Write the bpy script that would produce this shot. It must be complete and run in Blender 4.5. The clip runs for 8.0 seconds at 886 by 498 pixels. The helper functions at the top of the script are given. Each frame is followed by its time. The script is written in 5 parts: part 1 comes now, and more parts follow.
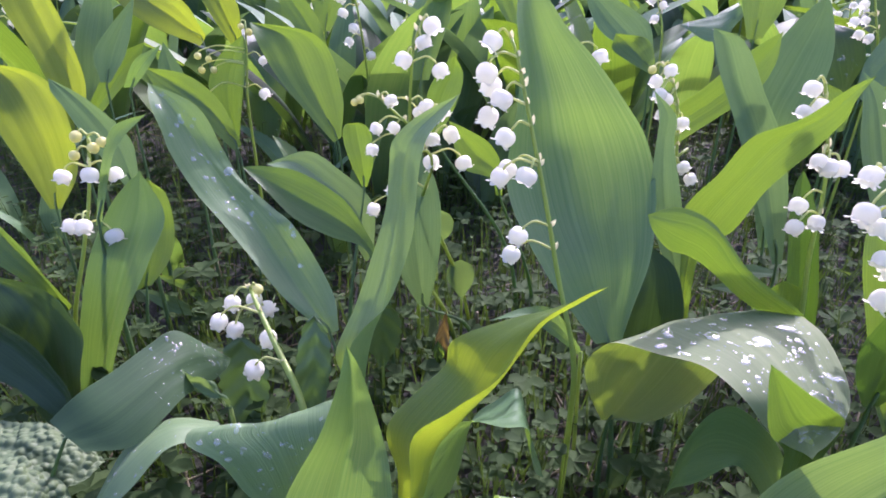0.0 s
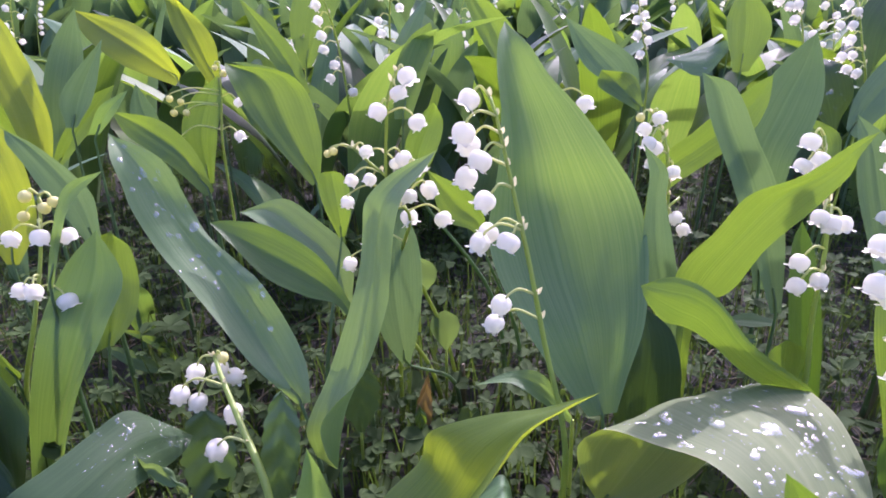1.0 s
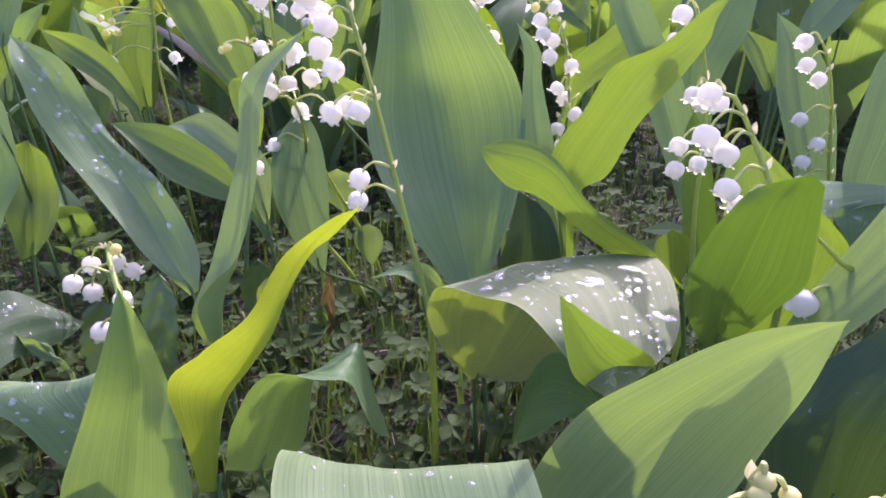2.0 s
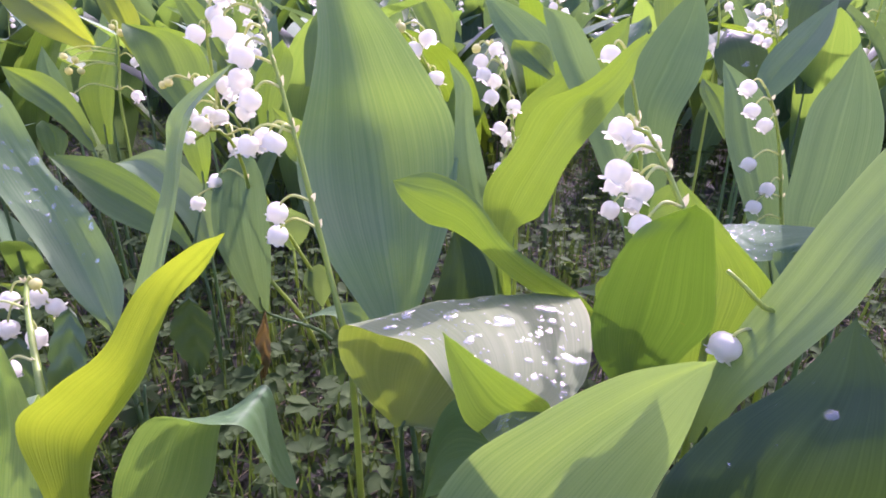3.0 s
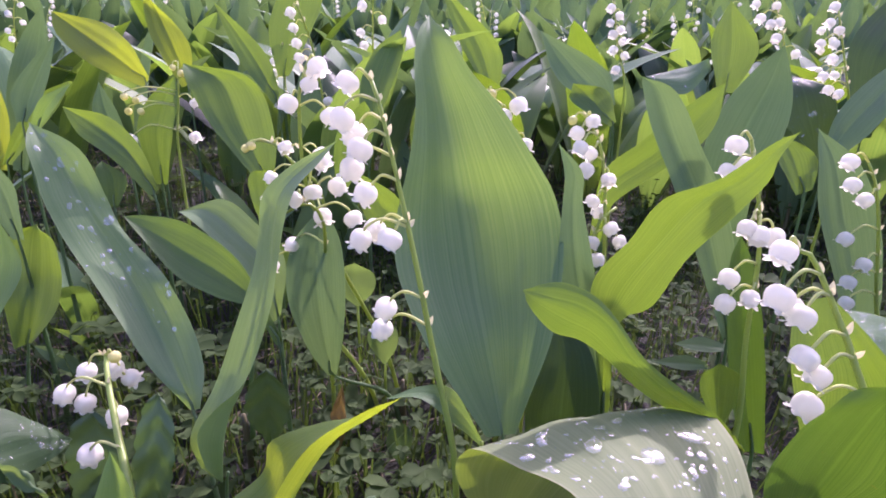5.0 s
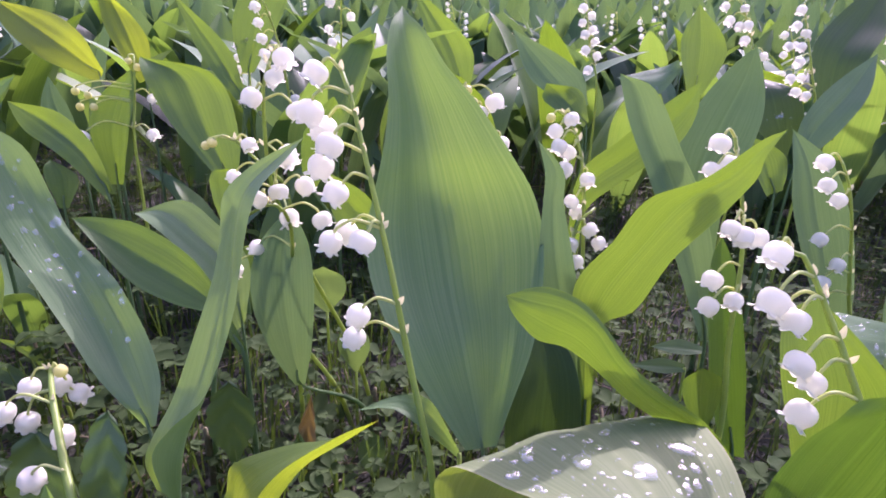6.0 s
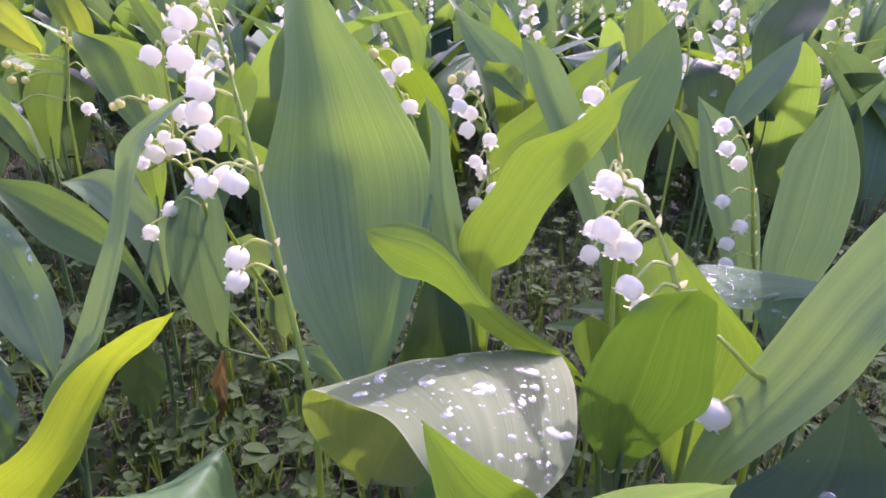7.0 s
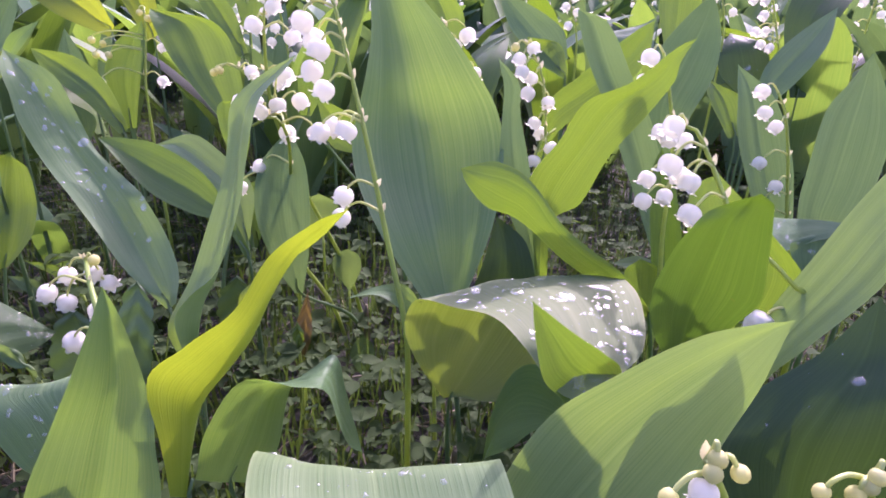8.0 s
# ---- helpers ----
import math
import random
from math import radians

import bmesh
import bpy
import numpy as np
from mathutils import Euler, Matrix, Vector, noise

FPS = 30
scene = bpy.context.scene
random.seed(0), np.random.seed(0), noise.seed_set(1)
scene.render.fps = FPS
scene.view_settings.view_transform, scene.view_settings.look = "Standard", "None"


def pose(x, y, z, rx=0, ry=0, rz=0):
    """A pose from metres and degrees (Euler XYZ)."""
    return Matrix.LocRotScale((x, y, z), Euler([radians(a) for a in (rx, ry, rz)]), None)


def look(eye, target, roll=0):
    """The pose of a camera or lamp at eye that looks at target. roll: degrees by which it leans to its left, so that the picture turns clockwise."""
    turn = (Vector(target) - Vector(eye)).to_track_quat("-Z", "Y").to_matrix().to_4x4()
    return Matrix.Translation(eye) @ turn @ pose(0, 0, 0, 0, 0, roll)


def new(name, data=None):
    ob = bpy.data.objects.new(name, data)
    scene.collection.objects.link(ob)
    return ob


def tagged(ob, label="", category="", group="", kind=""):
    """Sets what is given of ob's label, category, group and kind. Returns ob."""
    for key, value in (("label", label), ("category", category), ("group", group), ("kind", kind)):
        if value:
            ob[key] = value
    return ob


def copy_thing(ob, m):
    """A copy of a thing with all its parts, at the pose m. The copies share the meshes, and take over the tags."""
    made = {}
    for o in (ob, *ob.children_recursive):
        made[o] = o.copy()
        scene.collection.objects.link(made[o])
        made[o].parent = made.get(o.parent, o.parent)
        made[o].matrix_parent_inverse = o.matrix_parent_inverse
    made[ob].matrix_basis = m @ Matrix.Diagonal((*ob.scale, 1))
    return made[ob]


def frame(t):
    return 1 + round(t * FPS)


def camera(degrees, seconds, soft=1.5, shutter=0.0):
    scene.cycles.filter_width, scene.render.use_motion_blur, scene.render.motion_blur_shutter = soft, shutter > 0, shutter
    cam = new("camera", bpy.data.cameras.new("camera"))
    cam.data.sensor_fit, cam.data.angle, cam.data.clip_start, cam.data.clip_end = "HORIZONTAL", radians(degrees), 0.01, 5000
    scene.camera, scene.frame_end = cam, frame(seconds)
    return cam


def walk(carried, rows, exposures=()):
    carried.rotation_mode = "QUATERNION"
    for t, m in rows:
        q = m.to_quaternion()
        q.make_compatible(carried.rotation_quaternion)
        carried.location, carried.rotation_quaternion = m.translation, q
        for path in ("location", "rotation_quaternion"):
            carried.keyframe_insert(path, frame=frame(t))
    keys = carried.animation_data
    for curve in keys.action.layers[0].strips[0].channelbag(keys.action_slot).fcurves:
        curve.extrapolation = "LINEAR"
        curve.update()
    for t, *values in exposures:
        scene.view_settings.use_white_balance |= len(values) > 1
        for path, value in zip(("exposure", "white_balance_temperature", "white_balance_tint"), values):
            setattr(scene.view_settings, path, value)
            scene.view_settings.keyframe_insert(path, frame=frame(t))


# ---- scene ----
cam = camera(77.0, 8.0, soft=1.75)
PATH = [
    (0, (0.0028, 0.0037, 0.1930), (-0.0070, 1.8038, -0.6785), 0.14),
    (0.5, (0.0109, 0.0194, 0.1976), (0.0416, 1.8436, -0.6218), -0.18),
    (1, (0.0071, 0.0221, 0.1998), (0.0283, 1.8549, -0.6007), -0.28),
    (1.5, (0.0295, 0.0136, 0.1832), (0.0454, 1.8143, -0.6871), -0.66),
    (1.7, (0.0389, 0.0100, 0.1796), (0.0204, 1.7842, -0.7434), -0.94),
    (2.8, (0.0699, 0.0126, 0.1682), (0.0676, 1.8542, -0.6118), -0.40),
    (3, (0.0712, 0.0148, 0.1700), (0.0734, 1.8681, -0.5820), 0.19),
    (3.5, (0.0641, 0.0212, 0.1876), (0.0387, 1.8800, -0.5500), 0.74),
    (4, (0.0578, 0.0261, 0.1887), (0.0358, 1.8976, -0.5162), 1.02),
    (4.5, (0.0517, 0.0291, 0.1894), (0.0245, 1.8972, -0.5244), 1.35),
    (4.7, (0.0469, 0.0289, 0.1889), (-0.0031, 1.8944, -0.5305), 1.19),
    (5.8, (0.0396, 0.0408, 0.1896), (0.1048, 1.9039, -0.5348), 2.01),
    (6, (0.0406, 0.0393, 0.1861), (0.1163, 1.9059, -0.5283), 2.19),
    (6.5, (0.0505, 0.0332, 0.1813), (0.1384, 1.9002, -0.5306), 2.02),
    (7, (0.0686, 0.0277, 0.1769), (0.1970, 1.8864, -0.5503), 2.41),
    (7.5, (0.0620, 0.0133, 0.1719), (0.1886, 1.8611, -0.5827), 2.49),
    (8, (0.0495, 0.0020, 0.1717), (0.1190, 1.8455, -0.6009), 2.13),
]
walk(cam, [(t, look(eye, target, roll)) for t, eye, target, roll in PATH],
     [(0, 1.79, 5550, 44), (1, 1.77, 5650, 49), (1.7, 1.79, 5800, 52), (3, 1.99, 5750, 59), (3.5, 1.89, 5750, 59), (4.5, 1.74, 5800, 58), (6, 1.77, 5800, 56), (7, 1.81, 5800, 58), (7.5, 1.87, 5800, 59), (8, 1.88, 5800, 60)])

# ---- light ----
SUN_AZ, SUN_EL = 27.0, 43.0  # degrees right of +y, degrees above the ground
world = bpy.data.worlds.new("sky")
scene.world = world
world.use_nodes = True
wn = world.node_tree.nodes
wl = world.node_tree.links
sky = wn.new("ShaderNodeTexSky")
sky.sky_type = "NISHITA"
sky.sun_disc = False
sky.sun_elevation, sky.sun_rotation = radians(SUN_EL), radians(SUN_AZ)
sky.air_density, sky.dust_density = 1.0, 4.0
wn["Background"].inputs["Strength"].default_value = 0.15
wl.new(sky.outputs["Color"], wn["Background"].inputs["Color"])

sun_data = bpy.data.lights.new("sun", "SUN")
sun_data.energy, sun_data.angle, sun_data.color = 2.0, radians(0.6), (1.0, 0.95, 0.86)
sun = new("sun", sun_data)
sun_dir = Vector((math.sin(radians(SUN_AZ)) * math.cos(radians(SUN_EL)), math.cos(radians(SUN_AZ)) * math.cos(radians(SUN_EL)), math.sin(radians(SUN_EL))))
sun.matrix_world = look(sun_dir * 20, (0, 0, 0))


# ---- materials ----
class Nodes:
    """A small helper to wire a node material."""

    def __init__(self, name):
        self.mat = bpy.data.materials.new(name)
        self.mat.use_nodes = True
        self.tree = self.mat.node_tree
        self.tree.nodes.clear()
        self.out = self.tree.nodes.new("ShaderNodeOutputMaterial")

    def node(self, kind, **given):
        n = self.tree.nodes.new(kind)
        for key, value in given.items():
            if isinstance(value, bpy.types.NodeSocket):
                self.tree.links.new(value, n.inputs[key.replace("_", " ")])
            else:
                n.inputs[key.replace("_", " ")].default_value = value
        return n

    def math(self, op, a, b=0.0):
        n = self.tree.nodes.new("ShaderNodeMath")
        n.operation = op
        for i, v in enumerate((a, b)):
            if isinstance(v, bpy.types.NodeSocket):
                self.tree.links.new(v, n.inputs[i])
            else:
                n.inputs[i].default_value = v
        return n.outputs[0]

    def mix(self, fac, a, b, blend="MIX"):
        n = self.tree.nodes.new("ShaderNodeMix")
        n.data_type, n.blend_type = "RGBA", blend
        for i, v in ((0, fac), (6, a), (7, b)):
            if isinstance(v, bpy.types.NodeSocket):
                self.tree.links.new(v, n.inputs[i])
            else:
                n.inputs[i].default_value = v
        return n.outputs[2]

    def ramp(self, fac, stops):
        n = self.tree.nodes.new("ShaderNodeValToRGB")
        while len(n.color_ramp.elements) < len(stops):
            n.color_ramp.elements.new(0.5)
        for e, (at, col) in zip(n.color_ramp.elements, stops):
            e.position, e.color = at, (*col, 1)
        self.tree.links.new(fac, n.inputs[0])
        return n.outputs[0]

    def noise(self, vector, scale, detail=3.0, rough=0.55):
        n = self.node("ShaderNodeTexNoise", Vector=vector, Scale=scale, Detail=detail, Roughness=rough)
        return n.outputs["Fac"]

    def surface(self, shader):
        self.tree.links.new(shader, self.out.inputs["Surface"])
        return self.mat


def rgb(r, g, b):
    return (r, g, b, 1.0)


def leaf_material(name, top, pale, through_low, through_high, thin=0.45, rough=0.36, wet=0.0, relief=0.2, gloss=0.38):
    """A lily leaf: parallel veins from base to tip, waxy skin, light shining through."""
    n = Nodes(name)
    co = n.node("ShaderNodeTexCoord")
    uv = n.node("ShaderNodeSeparateXYZ", Vector=co.outputs["UV"])
    u, v = uv.outputs[0], uv.outputs[1]
    info = n.node("ShaderNodeObjectInfo").outputs["Random"]
    geo = n.node("ShaderNodeNewGeometry").outputs["Random Per Island"]
    rnd = n.math("FRACT", n.math("ADD", info, geo))
    place = co.outputs["Object"]
    blotch = n.noise(place, 45.0, 4.0)
    grain = n.noise(place, 900.0, 2.0)
    wob = n.math("MULTIPLY", n.math("SUBTRACT", blotch, 0.5), 0.012)
    uw = n.math("ADD", u, wob)
    lines = n.node("ShaderNodeCombineXYZ", X=n.math("MULTIPLY", uw, 95.0), Y=n.math("MULTIPLY", v, 1.1), Z=n.math("MULTIPLY", rnd, 7.0)).outputs[0]
    bands = n.node("ShaderNodeCombineXYZ", X=n.math("MULTIPLY", uw, 13.0), Y=n.math("MULTIPLY", v, 0.7), Z=n.math("MULTIPLY", rnd, 5.0)).outputs[0]
    fine = n.math("SUBTRACT", n.noise(lines, 1.0, 1.0), 0.5)
    broad = n.math("SUBTRACT", n.noise(bands, 1.0, 2.0), 0.5)
    stretch = n.node("ShaderNodeCombineXYZ", X=n.math("MULTIPLY", u, 26.0), Y=n.math("MULTIPLY", v, 1.3), Z=n.math("MULTIPLY", rnd, 9.0)).outputs[0]
    streak = n.noise(stretch, 1.0, 3.0)
    mid = n.math("POWER", n.math("SUBTRACT", 1.0, n.math("MINIMUM", n.math("MULTIPLY", n.math("ABSOLUTE", n.math("SUBTRACT", u, 0.5)), 22.0), 1.0)), 2.0)
    tone = n.math("ADD", n.math("MULTIPLY", n.math("ADD", streak, 1.6), 0.19), n.math("ADD", n.math("MULTIPLY", fine, 1.05), n.math("MULTIPLY", broad, 0.4)))
    tone = n.math("ADD", tone, n.math("MULTIPLY", n.math("SUBTRACT", blotch, 0.5), 0.5))
    tone = n.math("ADD", tone, n.math("MULTIPLY", n.math("SUBTRACT", rnd, 0.5), 0.5))
    # thin parallel veins, a few of them stronger
    wave = n.math("ABSOLUTE", n.math("SUBTRACT", n.math("FRACT", n.math("MULTIPLY", n.math("ADD", uw, n.math("MULTIPLY", broad, 0.03)), 42.0)), 0.5))
    vein = n.math("POWER", n.math("MULTIPLY", wave, 2.0), 5.0)
    vein = n.math("MULTIPLY", vein, n.math("ADD", n.math("MULTIPLY", streak, 1.6), 0.1))
    tone = n.math("SUBTRACT", tone, n.math("MULTIPLY", vein, 0.34))
    skin = n.mix(n.math("MAXIMUM", n.math("MINIMUM", tone, 1.0), 0.0), top, pale)
    skin = n.mix(n.math("MULTIPLY", mid, 0.35), skin, rgb(pale[0] * 1.3, pale[1] * 1.25, pale[2] * 1.1))
    glow = n.mix(n.math("MAXIMUM", n.math("MINIMUM", n.math("ADD", n.math("MULTIPLY", tone, 0.7), 0.18), 1.0), 0.0), through_low, through_high)
    # highlight along both margins, painted as a paler skin colour
    edge_glint = n.math("POWER", n.math("ABSOLUTE", n.math("MULTIPLY", n.math("SUBTRACT", u, 0.5), 2.0)), 50.0)
    skin = n.mix(n.math("MULTIPLY", edge_glint, 0.5), skin, rgb(pale[0] * 1.7, pale[1] * 1.5, pale[2] * 1.5))
    # worn brown freckles
    spots = n.math("GREATER_THAN", n.noise(place, 330.0, 2.0), 0.765)
    skin = n.mix(n.math("MULTIPLY", spots, 0.45), skin, rgb(0.16, 0.11, 0.04))
    height = n.math("ADD", n.math("MULTIPLY", fine, 1.6), n.math("ADD", n.math("ADD", n.math("MULTIPLY", broad, 1.6), n.math("MULTIPLY", vein, -0.7)), n.math("MULTIPLY", grain, 0.25)))
    bump = n.node("ShaderNodeBump", Height=height, Strength=relief, Distance=0.0004)
    skin_rough = n.math("ADD", rough - 0.06, n.math("MULTIPLY", blotch, 0.16))
    body = n.node("ShaderNodeBsdfPrincipled", Base_Color=skin, Roughness=skin_rough, Normal=bump.outputs[0])
    body.inputs["Specular IOR Level"].default_value = gloss
    body.inputs["Sheen Weight"].default_value = 0.04
    body.inputs["Sheen Roughness"].default_value = 0.45
    body.inputs["Sheen Tint"].default_value = (0.86, 0.94, 1.0, 1.0)
    body.inputs["Coat Weight"].default_value = wet
    body.inputs["Coat Roughness"].default_value = 0.4
    lit = n.node("ShaderNodeBsdfTranslucent", Color=glow, Normal=bump.outputs[0])
    both = n.node("ShaderNodeMixShader", Fac=thin)
    n.tree.links.new(body.outputs[0], both.inputs[1])
    n.tree.links.new(lit.outputs[0], both.inputs[2])
    return n.surface(both.outputs[0])


LEAF = leaf_material("lily_leaf", rgb(0.085, 0.175, 0.07), rgb(0.165, 0.27, 0.115), rgb(0.115, 0.22, 0.018), rgb(0.235, 0.36, 0.035), thin=0.44, rough=0.45)
LEAF_YOUNG = leaf_material("lily_leaf_young", rgb(0.08, 0.155, 0.045), rgb(0.15, 0.24, 0.075), rgb(0.09, 0.17, 0.005), rgb(0.185, 0.285, 0.010), thin=0.48, rough=0.42)
LEAF_WAXY = leaf_material("lily_leaf_waxy", rgb(0.075, 0.15, 0.072), rgb(0.145, 0.235, 0.12), rgb(0.075, 0.145, 0.03), rgb(0.15, 0.24, 0.05), thin=0.34, rough=0.6, relief=0.16, gloss=0.2)
# Paler for the dew film, and with the sun's glare put into the colour.
LEAF_WET = leaf_material("lily_leaf_dewy_glare", rgb(0.17, 0.22, 0.105), rgb(0.26, 0.31, 0.165), rgb(0.15, 0.23, 0.006), rgb(0.26, 0.34, 0.012), thin=0.38, rough=0.66, wet=0.02, relief=0.04, gloss=0.2)
LEAF_DEEP = leaf_material("lily_leaf_deep", rgb(0.055, 0.11, 0.028), rgb(0.10, 0.17, 0.045), rgb(0.042, 0.098, 0.003), rgb(0.08, 0.15, 0.005), thin=0.48, rough=0.45)
LEAF_MISTY = leaf_material("lily_leaf_misty", rgb(0.125, 0.215, 0.088), rgb(0.215, 0.31, 0.14), rgb(0.13, 0.235, 0.022), rgb(0.26, 0.385, 0.045), thin=0.42, rough=0.48, relief=0.14)
# Shaded copy of the leaf: missing shade is put into the dark colour.
LEAF_SHADED = leaf_material("lily_leaf_shaded", rgb(0.028, 0.066, 0.026), rgb(0.055, 0.105, 0.04), rgb(0.032, 0.068, 0.004), rgb(0.064, 0.11, 0.008), thin=0.32, rough=0.45, relief=0.16, gloss=0.3)
# Backlit copy of the leaf: the sun's glow is put into its yellow colour.
LEAF_BACKLIT = leaf_material("lily_leaf_backlit", rgb(0.09, 0.16, 0.035), rgb(0.165, 0.245, 0.06), rgb(0.195, 0.28, 0.003), rgb(0.315, 0.385, 0.006), thin=0.58, rough=0.45)


def soft_material(name, low, high, glow, thin, rough, scale, gloss=0.5):
    n = Nodes(name)
    co = n.node("ShaderNodeTexCoord").outputs["Object"]
    info = n.node("ShaderNodeObjectInfo").outputs["Random"]
    geo = n.node("ShaderNodeNewGeometry").outputs["Random Per Island"]
    rnd = n.math("FRACT", n.math("ADD", info, geo))
    fac = n.math("ADD", n.math("MULTIPLY", n.noise(co, scale, 3.0), 0.6), n.math("MULTIPLY", rnd, 0.4))
    skin = n.mix(fac, low, high)
    bump = n.node("ShaderNodeBump", Height=n.noise(co, scale * 5, 3.0), Strength=0.3, Distance=0.0004)
    body = n.node("ShaderNodeBsdfPrincipled", Base_Color=skin, Roughness=rough, Normal=bump.outputs[0])
    body.inputs["Specular IOR Level"].default_value = gloss
    lit = n.node("ShaderNodeBsdfTranslucent", Color=glow)
    both = n.node("ShaderNodeMixShader", Fac=thin)
    n.tree.links.new(body.outputs[0], both.inputs[1])
    n.tree.links.new(lit.outputs[0], both.inputs[2])
    return n.surface(both.outputs[0])


PETAL = soft_material("white_petal", rgb(0.79, 0.78, 0.66), rgb(0.86, 0.85, 0.73), rgb(0.88, 0.86, 0.72), 0.52, 0.42, 400.0)
BUD = soft_material("cream_bud", rgb(0.52, 0.52, 0.18), rgb(0.76, 0.73, 0.40), rgb(0.75, 0.74, 0.28), 0.5, 0.45, 400.0)
STEM = soft_material("green_stem", rgb(0.18, 0.28, 0.045), rgb(0.32, 0.42, 0.095), rgb(0.46, 0.55, 0.08), 0.36, 0.4, 250.0)
PEDICEL = soft_material("pale_pedicel", rgb(0.42, 0.50, 0.15), rgb(0.58, 0.62, 0.25), rgb(0.68, 0.7, 0.2), 0.35, 0.4, 250.0)
PETIOLE = soft_material("leaf_stalk", rgb(0.055, 0.11, 0.045), rgb(0.10, 0.17, 0.07), rgb(0.2, 0.34, 0.07), 0.35, 0.5, 200.0)
SHEATH = soft_material("stalk_sheath", rgb(0.10, 0.055, 0.035), rgb(0.14, 0.15, 0.06), rgb(0.2, 0.22, 0.06), 0.2, 0.5, 200.0)
BRACT = soft_material("papery_bract", rgb(0.46, 0.47, 0.25), rgb(0.64, 0.58, 0.38), rgb(0.6, 0.56, 0.3), 0.35, 0.5, 300.0)
SEEDLING = soft_material("seedling_leaf", rgb(0.06, 0.11, 0.045), rgb(0.11, 0.17, 0.07), rgb(0.2, 0.32, 0.05), 0.3, 0.6, 200.0, 0.25)
TOOTHED = soft_material("toothed_leaf", rgb(0.045, 0.09, 0.035), rgb(0.09, 0.15, 0.05), rgb(0.12, 0.22, 0.03), 0.25, 0.5, 300.0)
WEED = soft_material("low_weed_leaf", rgb(0.022, 0.044, 0.014), rgb(0.055, 0.092, 0.026), rgb(0.10, 0.17, 0.018), 0.3, 0.75, 160.0, 0.15)
RUGOSE = soft_material("wrinkled_leaf", rgb(0.075, 0.115, 0.05), rgb(0.13, 0.175, 0.08), rgb(0.1, 0.18, 0.04), 0.2, 0.55, 120.0, 0.3)
STRAW = soft_material("dry_straw", rgb(0.065, 0.055, 0.025), rgb(0.20, 0.165, 0.08), rgb(0.2, 0.16, 0.07), 0.15, 0.6, 90.0)
DEAD = soft_material("dead_leaf", rgb(0.07, 0.05, 0.02), rgb(0.17, 0.125, 0.04), rgb(0.22, 0.15, 0.03), 0.25, 0.6, 120.0)


def drop_material():
    """Clear rain beads: mostly see-through, with sharp reflections and a little white painted in for light caught
    inside.
    """
    n = Nodes("rain_water")
    clear_part = n.node("ShaderNodeBsdfTransparent", Color=rgb(1, 1, 1))
    shine = n.node("ShaderNodeBsdfGlossy", Color=rgb(1, 1, 1), Roughness=0.08)
    facing = n.node("ShaderNodeLayerWeight", Blend=0.5).outputs["Facing"]
    edge = n.math("ADD", n.math("MULTIPLY", n.math("POWER", facing, 2.0), 0.5), 0.09)
    a = n.node("ShaderNodeMixShader", Fac=edge)
    n.tree.links.new(clear_part.outputs[0], a.inputs[1])
    n.tree.links.new(shine.outputs[0], a.inputs[2])
    caught = n.node("ShaderNodeBsdfDiffuse", Color=rgb(1, 0.98, 0.93))
    b = n.node("ShaderNodeMixShader", Fac=0.04)
    n.tree.links.new(a.outputs[0], b.inputs[1])
    n.tree.links.new(caught.outputs[0], b.inputs[2])
    return n.surface(b.outputs[0])


WATER = drop_material()


def soil_material():
    n = Nodes("damp_soil")
    co = n.node("ShaderNodeTexCoord").outputs["Object"]
    big = n.noise(co, 14.0, 5.0)
    small = n.noise(co, 160.0, 6.0, 0.7)
    fac = n.math("ADD", n.math("MULTIPLY", big, 0.5), n.math("MULTIPLY", small, 0.5))
    col = n.ramp(fac, [(0.3, (0.008, 0.009, 0.006)), (0.5, (0.018, 0.019, 0.010)), (0.62, (0.020, 0.025, 0.010)), (0.75, (0.045, 0.042, 0.024))])
    bump = n.node("ShaderNodeBump", Height=small, Strength=0.8, Distance=0.006)
    body = n.node("ShaderNodeBsdfPrincipled", Base_Color=col, Roughness=0.85, Normal=bump.outputs[0])
    return n.surface(body.outputs[0])


SOIL = soil_material()


# ---- building helpers ----
def mesh_from(name, verts, faces, uvs=None, smooth=True):
    me = bpy.data.meshes.new(name)
    me.from_pydata([tuple(map(float, v)) for v in verts], [], [tuple(map(int, f)) for f in faces])
    if uvs is not None:
        layer = me.uv_layers.new(name="UVMap")
        index = np.empty(len(me.loops), dtype=np.int32)
        me.loops.foreach_get("vertex_index", index)
        layer.data.foreach_set("uv", np.asarray(uvs, dtype=np.float32)[index].ravel())
    if smooth:
        me.polygons.foreach_set("use_smooth", [True] * len(me.polygons))
    me.update()
    return me


def part(name, me, material, parent, label="", at=None):
    """Links a mesh as one part under a thing or part."""
    if not me.materials:
        me.materials.append(material)
    ob = new(name, me)
    ob.parent = parent
    if at is not None:
        ob.matrix_basis = at
    if label:
        tagged(ob, label=label)
    return ob


